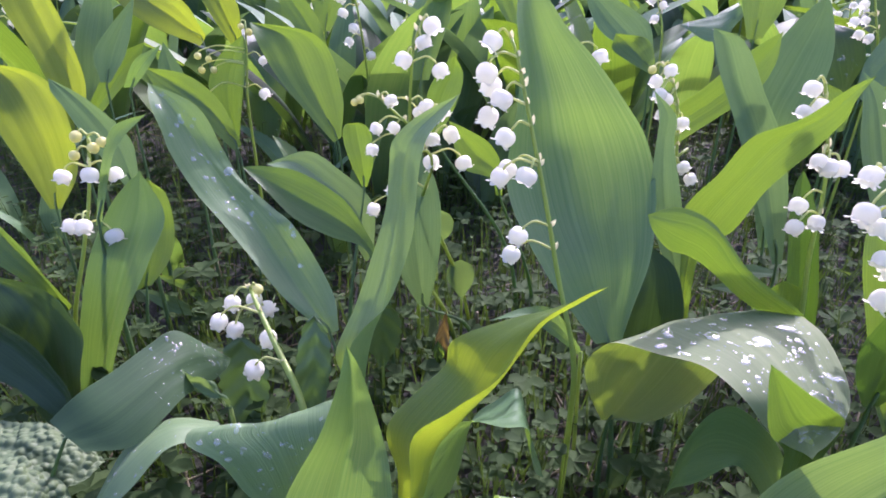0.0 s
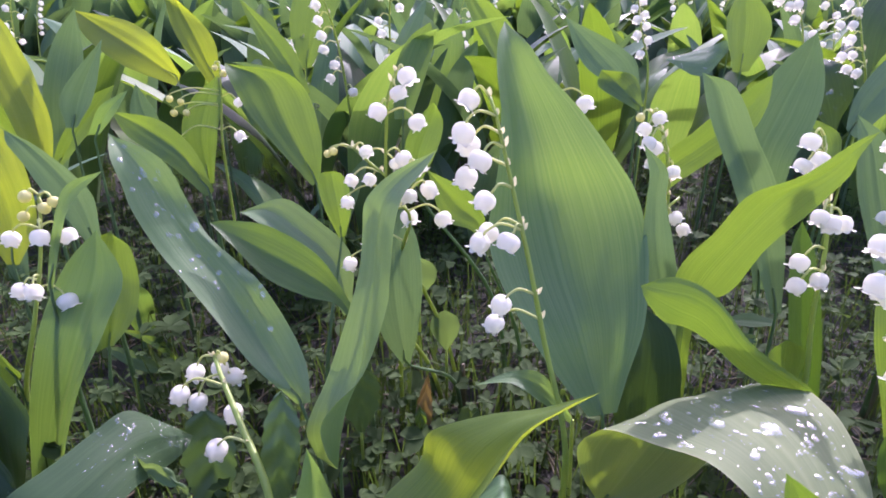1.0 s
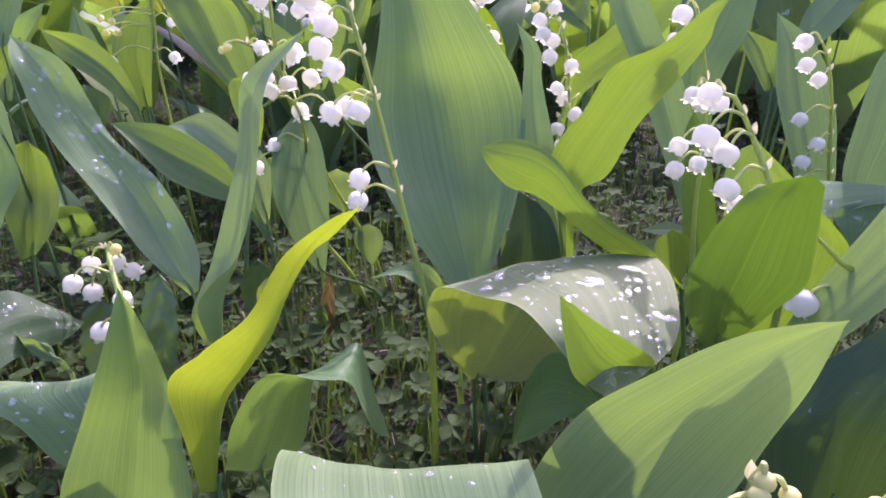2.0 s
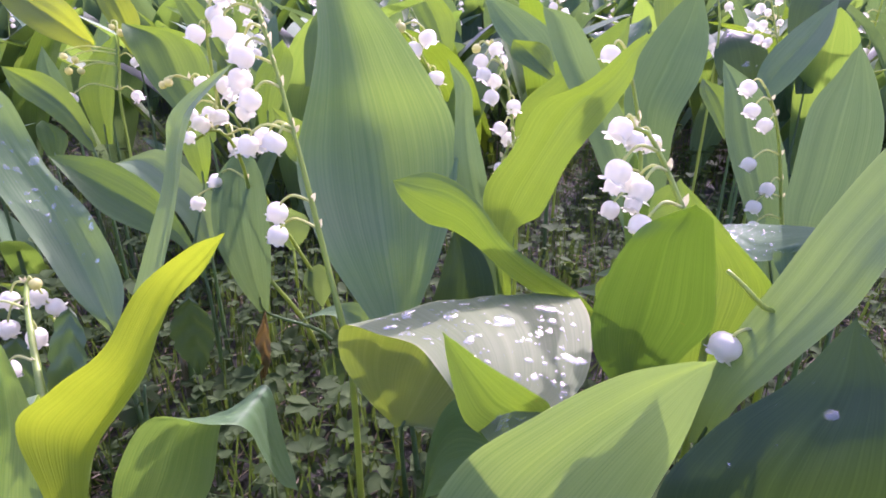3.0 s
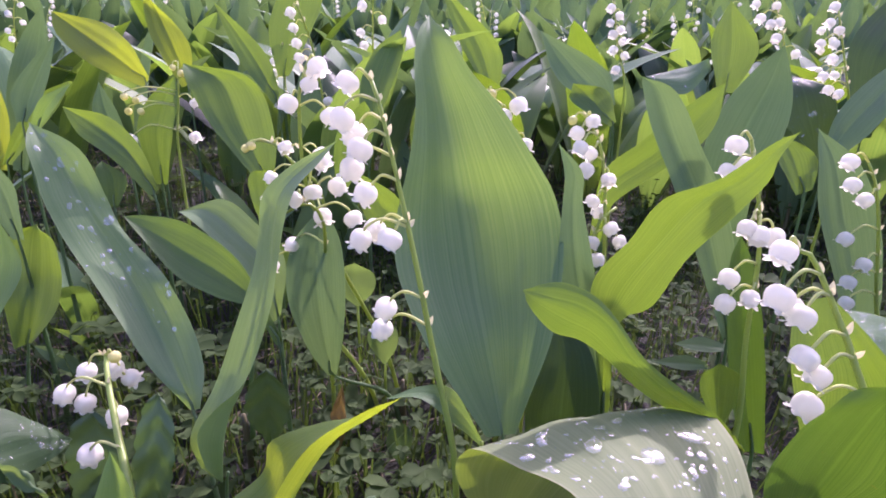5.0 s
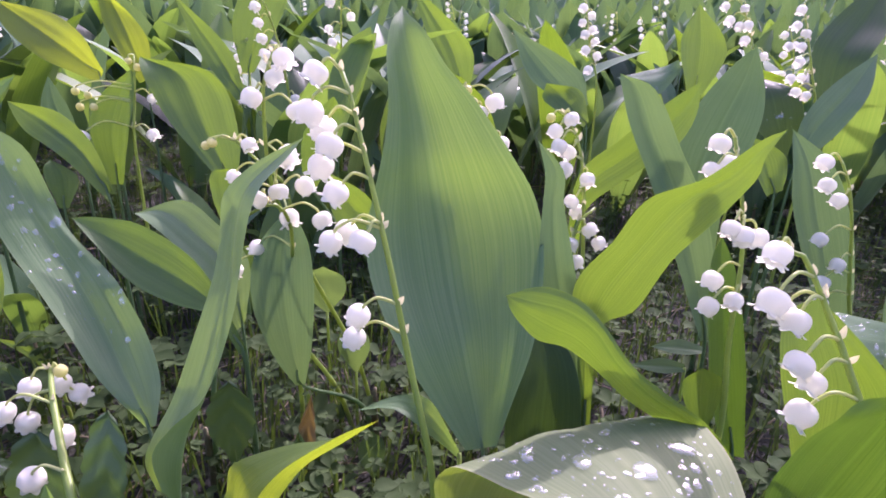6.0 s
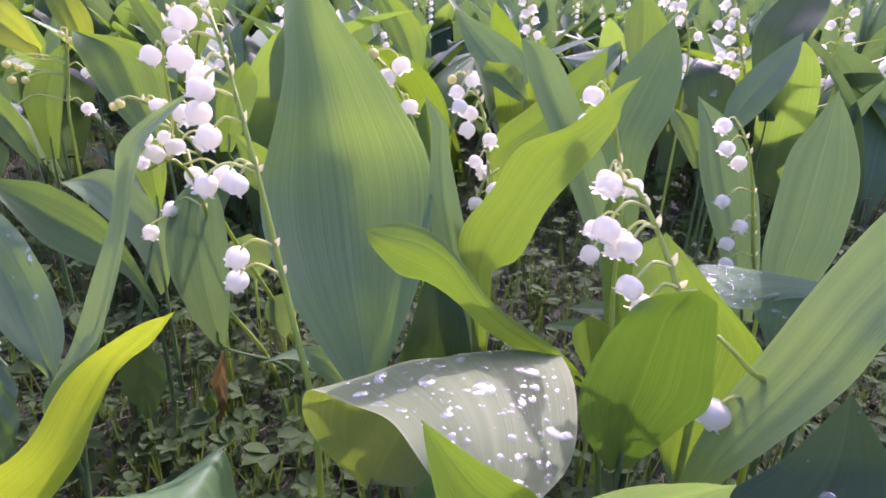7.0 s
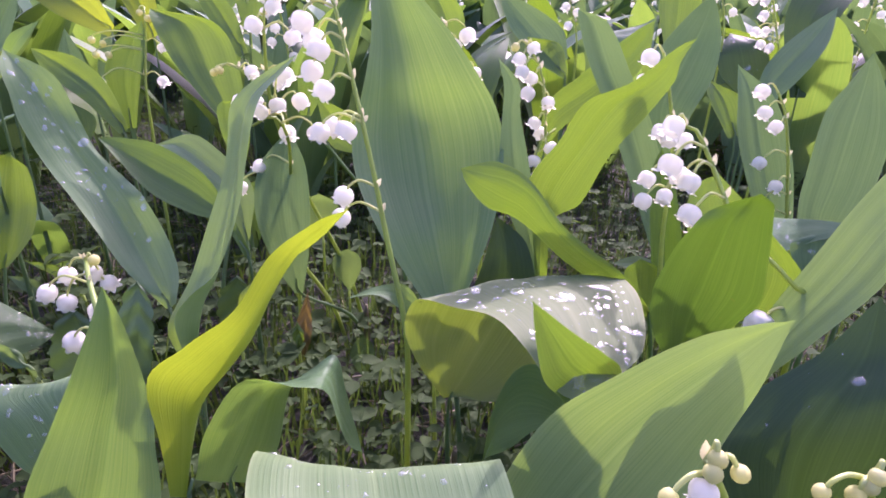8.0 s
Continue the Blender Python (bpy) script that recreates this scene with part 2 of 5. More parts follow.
def spline(points, count):
    """Points along a smooth curve through the given points (rows of any width)."""
    p = np.asarray(points, dtype=float)
    if len(p) == 2:
        w = np.linspace(0, 1, count)[:, None]
        return p[0] * (1 - w) + p[1] * w
    gaps = np.maximum(np.linalg.norm(np.diff(p[:, :3], axis=0), axis=1), 1e-5) ** 0.75
    knot = np.concatenate([[0], np.cumsum(gaps)])
    slope = np.zeros_like(p)
    for i in range(len(p)):
        a, b = max(i - 1, 0), min(i + 1, len(p) - 1)
        slope[i] = (p[b] - p[a]) / (knot[b] - knot[a])
    at = np.linspace(0, knot[-1], count)
    seg = np.clip(np.searchsorted(knot, at, side="right") - 1, 0, len(p) - 2)
    h = (knot[seg + 1] - knot[seg])[:, None]
    s = ((at - knot[seg]) / h[:, 0])[:, None]
    return ((2 * s**3 - 3 * s**2 + 1) * p[seg] + (s**3 - 2 * s**2 + s) * h * slope[seg]
            + (3 * s**2 - 2 * s**3) * p[seg + 1] + (s**3 - s**2) * h * slope[seg + 1])


def blade(stations, cup, along=34, across=12, pleat=0.028, ripple=0.05, seed=0):
    """A leaf blade through ribs: vertices as a grid, normals, and uv. A rib is its middle and either one half-width
    vector or, where the leaf is folded along its midrib, the vectors to its two edges."""
    row = spline(stations, along)
    c = row[:, :3]
    far, near = (-row[:, 3:6], row[:, 3:6]) if row.shape[1] == 6 else (row[:, 3:6], row[:, 6:9])
    tip = (np.clip((1 - np.linspace(0, 1, along)) / 0.04, 0, 1) ** 0.5)[:, None]
    far, near = far * tip, near * tip
    h = (near - far) / 2
    tan = np.gradient(c, axis=0)
    nor = np.cross(tan, h)
    size = np.linalg.norm(nor, axis=1, keepdims=True)
    nor = np.where(size > 1e-12, nor / np.maximum(size, 1e-12), 0)
    for i in range(1, along):
        if nor[i].dot(nor[i]) < 0.5:
            nor[i] = nor[i - 1]
        elif nor[i].dot(nor[i - 1]) < 0:
            nor[i] = -nor[i]
    if nor[along // 2].dot((0, 1, -0.4)) < 0:
        nor = -nor
    width = np.linalg.norm(h, axis=1)
    u = np.linspace(-1, 1, across + 1)
    rng = np.random.RandomState(seed)
    ph = rng.uniform(0, 6.28, 4)
    s = np.linspace(0, 1, along)
    edge = (np.sin(s * 11 + ph[0]) * 0.6 + np.sin(s * 23 + ph[1]) * 0.4)
    edge2 = (np.sin(s * 12 + ph[2]) * 0.6 + np.sin(s * 21 + ph[3]) * 0.4)
    verts, uvs = [], []
    soft = 0.22
    for i in range(along):
        for x in u:
            fall = cup * (1 - abs(x) ** 1.1) - cup * 0.5
            fall += pleat * (math.cos(x * 5.2 + ph[0] + 0.5 * s[i]) + 0.8 * math.cos(x * 8.7 + ph[1]) + 0.5 * math.cos(x * 13 + ph[2])) * (1 - abs(x) ** 4)
            fall += ripple * abs(x) ** 2 * (edge[i] if x > 0 else edge2[i])
            fall += 0.03 * math.exp(-((x / 0.09) ** 2)) * (1 - s[i])
            bend = math.sqrt(x * x + soft * soft)
            top = (1 + math.sqrt(1 + soft * soft)) / 2
            verts.append(c[i] + near[i] * (bend + x) / 2 / top + far[i] * (bend - x) / 2 / top + nor[i] * width[i] * fall)
            uvs.append(((x + 1) / 2, s[i]))
    n = across + 1
    faces = [(i * n + j, i * n + j + 1, (i + 1) * n + j + 1, (i + 1) * n + j) for i in range(along - 1) for j in range(across)]
    return np.array(verts), faces, uvs, nor


def tube(points, r0, r1, count=14, sides=7):
    p = spline(points, count)
    tan = np.gradient(p, axis=0)
    tan /= np.maximum(np.linalg.norm(tan, axis=1, keepdims=True), 1e-9)
    side = np.cross(tan, (0.31, 0.87, 0.38))
    side /= np.maximum(np.linalg.norm(side, axis=1, keepdims=True), 1e-9)
    up = np.cross(tan, side)
    verts = []
    for i in range(count):
        r = r0 + (r1 - r0) * i / (count - 1)
        for k in range(sides):
            a = 2 * math.pi * k / sides
            verts.append(p[i] + (side[i] * math.cos(a) + up[i] * math.sin(a)) * r)
    faces = [(i * sides + k, i * sides + (k + 1) % sides, (i + 1) * sides + (k + 1) % sides, (i + 1) * sides + k) for i in range(count - 1) for k in range(sides)]
    faces += [tuple(range(sides))[::-1], tuple((count - 1) * sides + k for k in range(sides))]
    return mesh_from("tube", verts, faces), p


def bell_mesh(lobe=1.0, squat=1.0):
    """A hanging bell one unit wide, its stalk joint at the origin: a round cup drawn in at the mouth, with six curled lobes."""
    outer = [(0.05, 0.0), (0.19, -0.012), (0.34, -0.075), (0.44, -0.18), (0.49, -0.31), (0.5, -0.44), (0.475, -0.57), (0.43, -0.68)]
    ring = 36
    rows = [[(r, z)] * ring for r, z in outer]
    for r_lobe, z_lobe, r_gap, z_gap in ((0.405, -0.76, 0.395, -0.735), (0.43, -0.83, 0.385, -0.765), (0.50, -0.865, 0.385, -0.775), (0.55, -0.845, 0.385, -0.78)):
        row = []
        for k in range(ring):
            w = (0.5 + 0.5 * math.cos(6 * 2 * math.pi * k / ring)) ** 0.8 * lobe * (1 + 0.22 * math.sin(k * 0.9 + lobe * 7))
            row.append((r_gap + (r_lobe - r_gap) * w, z_gap + (z_lobe - z_gap) * w))
        rows.append(row)
    rows += [[(r - 0.03, z + 0.02) for r, z in rows[-1]]]
    verts, faces = [], []
    for row in rows:
        for k, (r, z) in enumerate(row):
            a = 2 * math.pi * k / ring
            groove = 1 + 0.016 * math.cos(6 * a) + 0.02 * math.cos(2 * a + lobe * 5)
            verts.append((r * groove * math.cos(a), r * groove * math.sin(a), z * squat))
    for i in range(len(rows) - 1):
        for k in range(ring):
            faces.append((i * ring + k, (i + 1) * ring + k, (i + 1) * ring + (k + 1) % ring, i * ring + (k + 1) % ring))
    faces.append(tuple(range(ring)))
    me = mesh_from("bell", verts, faces)
    me.materials.append(PETAL)
    return me


def bud_mesh():
    prof = [(0.08, 0.0), (0.3, -0.06), (0.45, -0.25), (0.5, -0.5), (0.42, -0.75), (0.22, -0.93), (0.06, -1.0)]
    ring = 14
    verts = [(r * math.cos(2 * math.pi * k / ring), r * math.sin(2 * math.pi * k / ring), z) for r, z in prof for k in range(ring)]
    faces = [(i * ring + k, (i + 1) * ring + k, (i + 1) * ring + (k + 1) % ring, i * ring + (k + 1) % ring) for i in range(len(prof) - 1) for k in range(ring)]
    faces += [tuple(range(ring)), tuple((len(prof) - 1) * ring + k for k in range(ring))[::-1]]
    me = mesh_from("bud", verts, faces)
    me.materials.append(BUD)
    return me


def drop_mesh(seed):
    """A bead of water, flattened on its leaf."""
    rng = random.Random(seed)
    ring, verts = 14, []
    wob = [rng.uniform(0.85, 1.12) for _ in range(ring)]
    wob = [(wob[k - 1] + wob[k] + wob[(k + 1) % ring]) / 3 for k in range(ring)]
    prof = [(0.86, 0.0), (1.0, 0.16), (0.93, 0.36), (0.7, 0.56), (0.38, 0.68), (0.1, 0.72)]
    for r, z in prof:
        for k in range(ring):
            a = 2 * math.pi * k / ring
            verts.append((0.5 * r * wob[k] * math.cos(a), 0.5 * r * wob[k] * math.sin(a), 0.5 * z))
    faces = [(i * ring + k, i * ring + (k + 1) % ring, (i + 1) * ring + (k + 1) % ring, (i + 1) * ring + k) for i in range(len(prof) - 1) for k in range(ring)]
    faces += [tuple(range(ring))[::-1], tuple((len(prof) - 1) * ring + k for k in range(ring))]
    me = mesh_from("drop", verts, faces)
    me.materials.append(WATER)
    return me


BELLS = [bell_mesh(1.0), bell_mesh(0.7, 1.06), bell_mesh(1.2), bell_mesh(0.9, 0.94), bell_mesh(1.35, 1.02)]
BUD_MESH = bud_mesh()
DROPS = [drop_mesh(k) for k in range(4)]
chance = random.Random(7)


def plant(base, label):
    p = new("lily_of_the_valley", None)
    p.location = base
    p.empty_display_size = 0.02
    tagged(p, label=label, category="plant", group="lilies of the valley")
    lean = chance.uniform(-0.004, 0.004)
    me, _ = tube([(0, 0, -0.006), (lean * 0.5, 0.001, 0.012), (lean, 0.002, 0.03)], 0.0028, 0.0009, count=6, sides=8)
    part("sheath", me, SHEATH, p, "reddish sheath round the stalk")
    return p


def leaf(p, material, stations, cup=0.25, drops=0, foot=(), along=44, across=24, pools=(), bead=1.0):
    """A leaf of a plant; its ribs are given from the base to the tip. pools: large flat drops, as places across and along the blade and widths."""
    base = np.array(p.location)
    seed = int(abs(stations[-1][0] * 7919 + stations[-1][2] * 104729) * 1000) % 99991
    verts, faces, uvs, nor = blade(stations, cup, along, across, pleat=0.008 if drops else 0.014, ripple=0.03 if drops else 0.05, seed=seed)
    ob = part("leaf", mesh_from("leaf", verts - base, faces, uvs), material, p)
    if foot:
        line = [*foot, tuple(stations[0][:3]), tuple(np.array(stations[0][:3]) * 0.6 + np.array(stations[1][:3]) * 0.4)]
        me, _ = tube(np.array(line) - base, 0.0015, 0.0004, count=12, sides=8)
        part("petiole", me, PETIOLE, p)
    for k, (u, v, wide) in enumerate(pools):
        i, j, n = int(v * (along - 2)), int(u * (across - 1)), across + 1
        a, b, d = (verts[i * n + j], verts[i * n + j + 1], verts[(i + 1) * n + j])
        up = Vector(np.cross(b - a, d - a)).normalized()
        up = -up if up.z < 0 else up
        turn = up.to_track_quat("Z", "Y").to_matrix().to_4x4() @ pose(0, 0, 0, 0, 0, 25 * k)
        part("water_drop", DROPS[k % 4], WATER, ob, at=Matrix.Translation(Vector(a - base) - up * 0.0001) @ turn @ Matrix.Diagonal((wide, wide * (0.62 + 0.1 * (k % 4)), wide * 0.5, 1)))
    if drops:
        rng = random.Random(seed)
        n = across + 1
        made = tries = 0
        while made < drops and tries < drops * 12:
            tries += 1
            i, j = rng.randrange(int(along * (0.4 if drops > 120 else 0.25)), along - 3), rng.randrange(1, across - 1)
            a, b, c, d = (verts[i * n + j], verts[i * n + j + 1], verts[(i + 1) * n + j + 1], verts[(i + 1) * n + j])
            s, t = rng.random(), rng.random()
            at = (a * (1 - s) + b * s) * (1 - t) + (d * (1 - s) + c * s) * t
            up = Vector(np.cross(b - a, d - a))
            if up.length < 1e-12:
                continue
            up.normalize()
            if up.z < 0:
                up = -up
            if up.z < (0.3 if drops > 200 else 0.12):
                continue
            size = 0.00035 + 0.00105 * rng.random() ** 2 if rng.random() < 0.95 else rng.uniform(0.0014, 0.0026)
            size *= bead
            turn = up.to_track_quat("Z", "Y").to_matrix().to_4x4() @ pose(0, 0, 0, 0, 0, rng.uniform(0, 360))
            stretch = Matrix.Diagonal((size * rng.uniform(0.9, 1.5), size, size * (1.0 if size < 0.0012 else 0.7 if size < 0.0018 else 0.36), 1))
            part("water_drop", DROPS[rng.randrange(4)], WATER, ob, at=Matrix.Translation(Vector(at - base) - up * 0.0001) @ turn @ stretch)
            made += 1
    return ob


def spike(p, stem, bells, buds, size, thick=1.0):
    """A flower stalk with nodding bells on arching pedicels."""
    base = np.array(p.location)
    me, _ = tube(np.array(stem) - base, 0.0012 * thick, 0.0005 * thick, count=26, sides=8)
    stalk = part("flower_stalk", me, STEM, p)
    line = spline(np.array(stem), 120)
    heads = [(b, size, True) for b in bells] + [(b, size * 0.62, False) for b in buds]
    for centre, wide, opened in heads:
        centre = np.array(centre)
        wide *= chance.uniform(0.84, 1.0)
        upper = line[int(len(line) * 0.3):]
        near = upper[int(np.argmin(np.abs(upper[:, 2] - centre[2]) + 0.55 * np.linalg.norm(upper[:, :2] - centre[:2], axis=1)))]
        flat = Vector((*(centre - near)[:2], 0))
        # the mouth nods away from the stalk
        hang = Vector((0, 0, -1)) + flat.normalized() * (chance.uniform(0.3, 0.75) if flat.length > 0.002 else 0.1) + Vector((chance.uniform(-0.2, 0.2), chance.uniform(-0.2, 0.2), 0))
        hang.normalize()
        top = centre - np.array(hang) * 0.43 * wide
        cost = np.abs(upper[:, 2] - top[2] - 0.001) + 0.55 * np.linalg.norm(upper[:, :2] - top[:2], axis=1)
        joint = upper[int(np.argmin(cost))]
        reach = np.linalg.norm(top - joint)
        bend = (joint * 0.42 + top * 0.58) + np.array((0, 0, 0.001 + (0.16 if opened else 0.08) * reach))
        ped, _ = tube([joint - base, bend - base, top - np.array(hang) * 0.0012 - base, top + np.array(hang) * 0.0003 - base], 0.00045, 0.00036, count=14, sides=6)
        part("pedicel", ped, PEDICEL, stalk)
        away = Vector(top - joint)
        tilt = (-hang).to_track_quat("Z", "Y").to_matrix().to_4x4() @ pose(0, 0, 0, 0, 0, chance.uniform(0, 360))
        m = Matrix.Translation(Vector(top - base)) @ tilt @ Matrix.Diagonal((wide, wide, wide * chance.uniform(0.95, 1.08), 1))
        if opened:
            part("bell", BELLS[chance.randrange(5)], PETAL, stalk, at=m)
        else:
            part("bud", BUD_MESH, BUD, stalk, "closed cream bud", at=m)
        if opened and chance.random() < 0.75:
            out = -Vector((away.x, away.y, 0)).normalized() * 0.35 + Vector((chance.uniform(-0.4, 0.4), chance.uniform(-0.4, 0.4), 0.9))
            out = np.array(out.normalized())
            side = np.cross(out, (0.3, 1, 0.1))
            side = side / np.linalg.norm(side) * 0.0008
            long = chance.uniform(0.0022, 0.0038)
            ribs = [(*(joint + out * long * f), *(side * w)) for f, w in ((0, 0.5), (0.35, 1.0), (0.7, 0.7), (1.0, 0.0))]
            v, f, uv, _ = blade(ribs, 0.5, 7, 4, seed=3)
            part("bract", mesh_from("bract", v - base, f, uv), BRACT, stalk)
    return stalk


def small_leaf(kind, label, material, stations, foot, cup=0.2, teeth=0, wrinkle=0.0):
    """A low leaf of another wild plant, toothed or wrinkled where it is so."""
    base = Vector(foot[0])
    base.z = 0
    p = new(kind, None)
    p.location = base
    tagged(p, label=label, category="plant", group="wild plants among the lilies")
    along, across = (130, 110) if wrinkle else ((60, 12) if teeth else (22, 10))
    verts, faces, uvs, nor = blade(stations, cup, along, across, seed=len(label))
    n = across + 1
    mid = np.repeat(verts.reshape(along, n, 3)[:, across // 2], n, axis=0)
    if teeth:
        wave = np.repeat(1 + 0.13 * (np.abs(np.sin(np.linspace(0, math.pi * teeth, along))) - 0.5), n)
        u = np.tile(np.abs(np.linspace(-1, 1, n)), along) ** 3
        verts = verts + (verts - mid) * ((wave - 1) * u)[:, None]
        ribs = 0.0005 * np.sin(np.repeat(np.linspace(0, math.pi * teeth, along), n) + 5 * np.tile(np.abs(np.linspace(-1, 1, n)), along))
        verts = verts + np.repeat(nor, n, axis=0) * ribs[:, None]
    if wrinkle:
        near = [noise.voronoi(Vector(v) * 380)[0] for v in verts]
        lift = np.array([1 - min(d[0] * 1.45, 1.0) ** 2 for d in near])
        verts = verts - np.repeat(nor, n, axis=0) * (lift - 0.5)[:, None] * wrinkle
    part("leaf", mesh_from("leaf", verts - np.array(base), faces, uvs), material, p)
    me, _ = tube(np.array([*foot, stations[0][:3]]) - np.array(base), 0.0009, 0.0007, count=8, sides=6)
    part("stalk", me, STEM, p)
    return p


# ---- ground ----
def ground_height(x, y):
    """Uneven soil, level near the camera and rising as a gentle bank behind."""
    far = math.hypot(x, y - 0.3)
    near = max(0.0, 1 - far / 4)
    rough = near * (0.006 * noise.noise((x * 9, y * 9, 0.3)) + 0.004 * noise.noise((x * 31, y * 31, 4.1)))
    up = min(max(y - 0.42, 0.0), 9.0)
    return rough + 0.14 * up * up / (up + 0.35)


def build_ground():
    n = 150
    line = [math.copysign(abs(k) ** 3.2, k) for k in np.linspace(-1, 1, n)]
    verts = [(x * 400, 0.35 + y * 400, ground_height(x * 400, 0.35 + y * 400)) for y in line for x in line]
    faces = [(j * n + i, j * n + i + 1, (j + 1) * n + i + 1, (j + 1) * n + i) for j in range(n - 1) for i in range(n - 1)]
    me = mesh_from("ground", verts, faces)
    me.materials.append(SOIL)
    tagged(new("ground", me), label="dark damp soil under the plants", category="ground", kind="structure")


build_ground()


# ---- lilies close to the camera ----
p = plant((0.0641, 0.1538, 0), "tall lily of the valley, broad upright leaf and white bells")
leaf(p, LEAF, [
    (0.0582, 0.1602, 0.0826, -0.0045, -0.0009, -0.0003, 0.0034, -0.0029, 0.0031),
    (0.0564, 0.1709, 0.091, -0.0122, -0.0048, 0.002, 0.0099, -0.0063, 0.0038),
    (0.0532, 0.1806, 0.1028, -0.0186, -0.0086, 0.0033, 0.0184, -0.01, 0.0054),
    (0.0497, 0.1959, 0.1139, -0.023, -0.0126, 0.005, 0.0257, -0.0132, 0.0068),
    (0.0467, 0.2081, 0.1263, -0.0229, -0.0151, 0.0037, 0.0296, -0.0145, 0.0069),
    (0.0435, 0.2158, 0.138, -0.0179, -0.0155, 0.0028, 0.0298, -0.0141, 0.0057),
    (0.0406, 0.2188, 0.1521, -0.0125, -0.0121, 0.002, 0.0253, -0.0101, 0.0026),
    (0.0372, 0.2252, 0.1663, -0.0081, -0.0105, 0.001, 0.0192, -0.0079, 0.0014),
    (0.034, 0.2293, 0.18, -0.006, -0.0066, 0.001, 0.0127, -0.0045, -0.0022),
    (0.0322, 0.2334, 0.189, -0.003, -0.004, 0.0008, 0.0078, -0.0034, -0.0016),
    (0.0322, 0.239, 0.1948, 0, 0, 0, 0, 0, 0)], cup=0.05, foot=[(0.0641, 0.1538, -0.006), (0.0639, 0.154, 0.0301)])
leaf(p, LEAF_SHADED, [
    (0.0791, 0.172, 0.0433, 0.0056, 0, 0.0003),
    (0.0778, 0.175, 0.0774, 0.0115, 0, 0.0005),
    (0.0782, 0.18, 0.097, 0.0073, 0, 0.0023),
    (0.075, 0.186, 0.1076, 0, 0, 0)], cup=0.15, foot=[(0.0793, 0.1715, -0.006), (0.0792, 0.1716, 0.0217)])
spike(p, [(0.0454, 0.15, -0.005), (0.0454, 0.15, 0.0686), (0.0441, 0.152, 0.0845), (0.0384, 0.159, 0.1085), (0.0332, 0.164, 0.1327), (0.029, 0.168, 0.1499), (0.0262, 0.17, 0.1612), (0.0234, 0.172, 0.1722), (0.0213, 0.173, 0.1778)],
      [(0.0158, 0.171, 0.1774), (0.0144, 0.17, 0.1689), (0.0164, 0.176, 0.1643), (0.0188, 0.168, 0.1617), (0.0156, 0.174, 0.1556), (0.0203, 0.166, 0.1511), (0.019, 0.164, 0.1396), (0.0218, 0.17, 0.1401), (0.0265, 0.162, 0.1402), (0.0254, 0.162, 0.1212), (0.024, 0.1645, 0.1135)],
      [], 0.0067)
p = plant((0.1277, 0.15, 0), "lily of the valley with a curled leaf tip lit from behind")
leaf(p, LEAF_YOUNG, [
    (0.1167, 0.1452, 0.0921, 0.0009, 0.0022, -0.0024, -0.0008, -0.0022, 0.0027),
    (0.1024, 0.1408, 0.1068, -0.0006, 0.0058, -0.0065, 0.0027, 0.0002, 0.0003),
    (0.092, 0.1405, 0.114, -0.0027, 0.0055, -0.0052, 0.0027, 0.0005, 0.0007),
    (0.0843, 0.1422, 0.1209, -0.0037, 0.0058, -0.0048, 0.003, 0.0002, -0.0003),
    (0.0791, 0.1442, 0.1283, -0.0056, 0.0052, -0.0077, 0.0018, 0.0008, 0.0002),
    (0.0727, 0.1458, 0.1323, -0.0057, 0.0028, -0.0092, 0.0027, 0.0012, 0.0014),
    (0.0662, 0.1472, 0.1329, -0.004, 0.0008, -0.005, 0.0025, 0.0012, 0.0032),
    (0.0612, 0.1482, 0.1336, -0.0015, -0.0008, -0.0017, 0.0023, 0.0008, 0.0017),
    (0.0589, 0.1478, 0.1341, 0, 0, 0, 0, 0, 0)], cup=0.04, foot=[(0.1277, 0.15, -0.006), (0.1273, 0.15, 0.0366)])
p = plant((-0.0257, 0.1593, 0), "lily of the valley with a narrow twisting green leaf")
leaf(p, LEAF_MISTY, [
    (-0.0262, 0.1653, 0.0547, -0.0078, 0.0013, 0.0063, -0.0025, -0.0053, 0.012),
    (-0.0227, 0.1642, 0.0713, -0.0139, 0.0042, -0.0015, -0.0073, -0.0042, 0.0078),
    (-0.0207, 0.1661, 0.0824, -0.0143, 0.0057, -0.0059, -0.0041, -0.0037, 0.0036),
    (-0.0182, 0.1713, 0.0905, -0.0119, 0.0047, -0.0042, 0.0017, -0.0047, 0.0026),
    (-0.0167, 0.18, 0.1076, -0.0056, 0.0013, -0.0009, 0.0086, -0.0093, 0.0079),
    (-0.014, 0.1853, 0.1209, -0.0042, 0.002, 0.0005, 0.0068, -0.01, 0.0041),
    (-0.0133, 0.1903, 0.1331, -0.0038, 0.0017, -0.0003, 0.0071, -0.0097, 0.0038),
    (-0.0106, 0.193, 0.1429, -0.0055, 0.0014, -0.0007, 0.0072, -0.0074, 0.0029),
    (-0.0038, 0.1944, 0.1501, -0.0045, 0.0016, -0.0001, 0.0064, -0.0056, 0.0023),
    (0.0078, 0.1933, 0.159, 0, 0, 0, 0, 0, 0)], cup=0.03, foot=[(-0.0257, 0.1593, -0.006), (-0.0259, 0.1594, 0.0221)])
p = plant((-0.0306, 0.1696, 0), "lily of the valley with a long leaning blue-green leaf and drops")
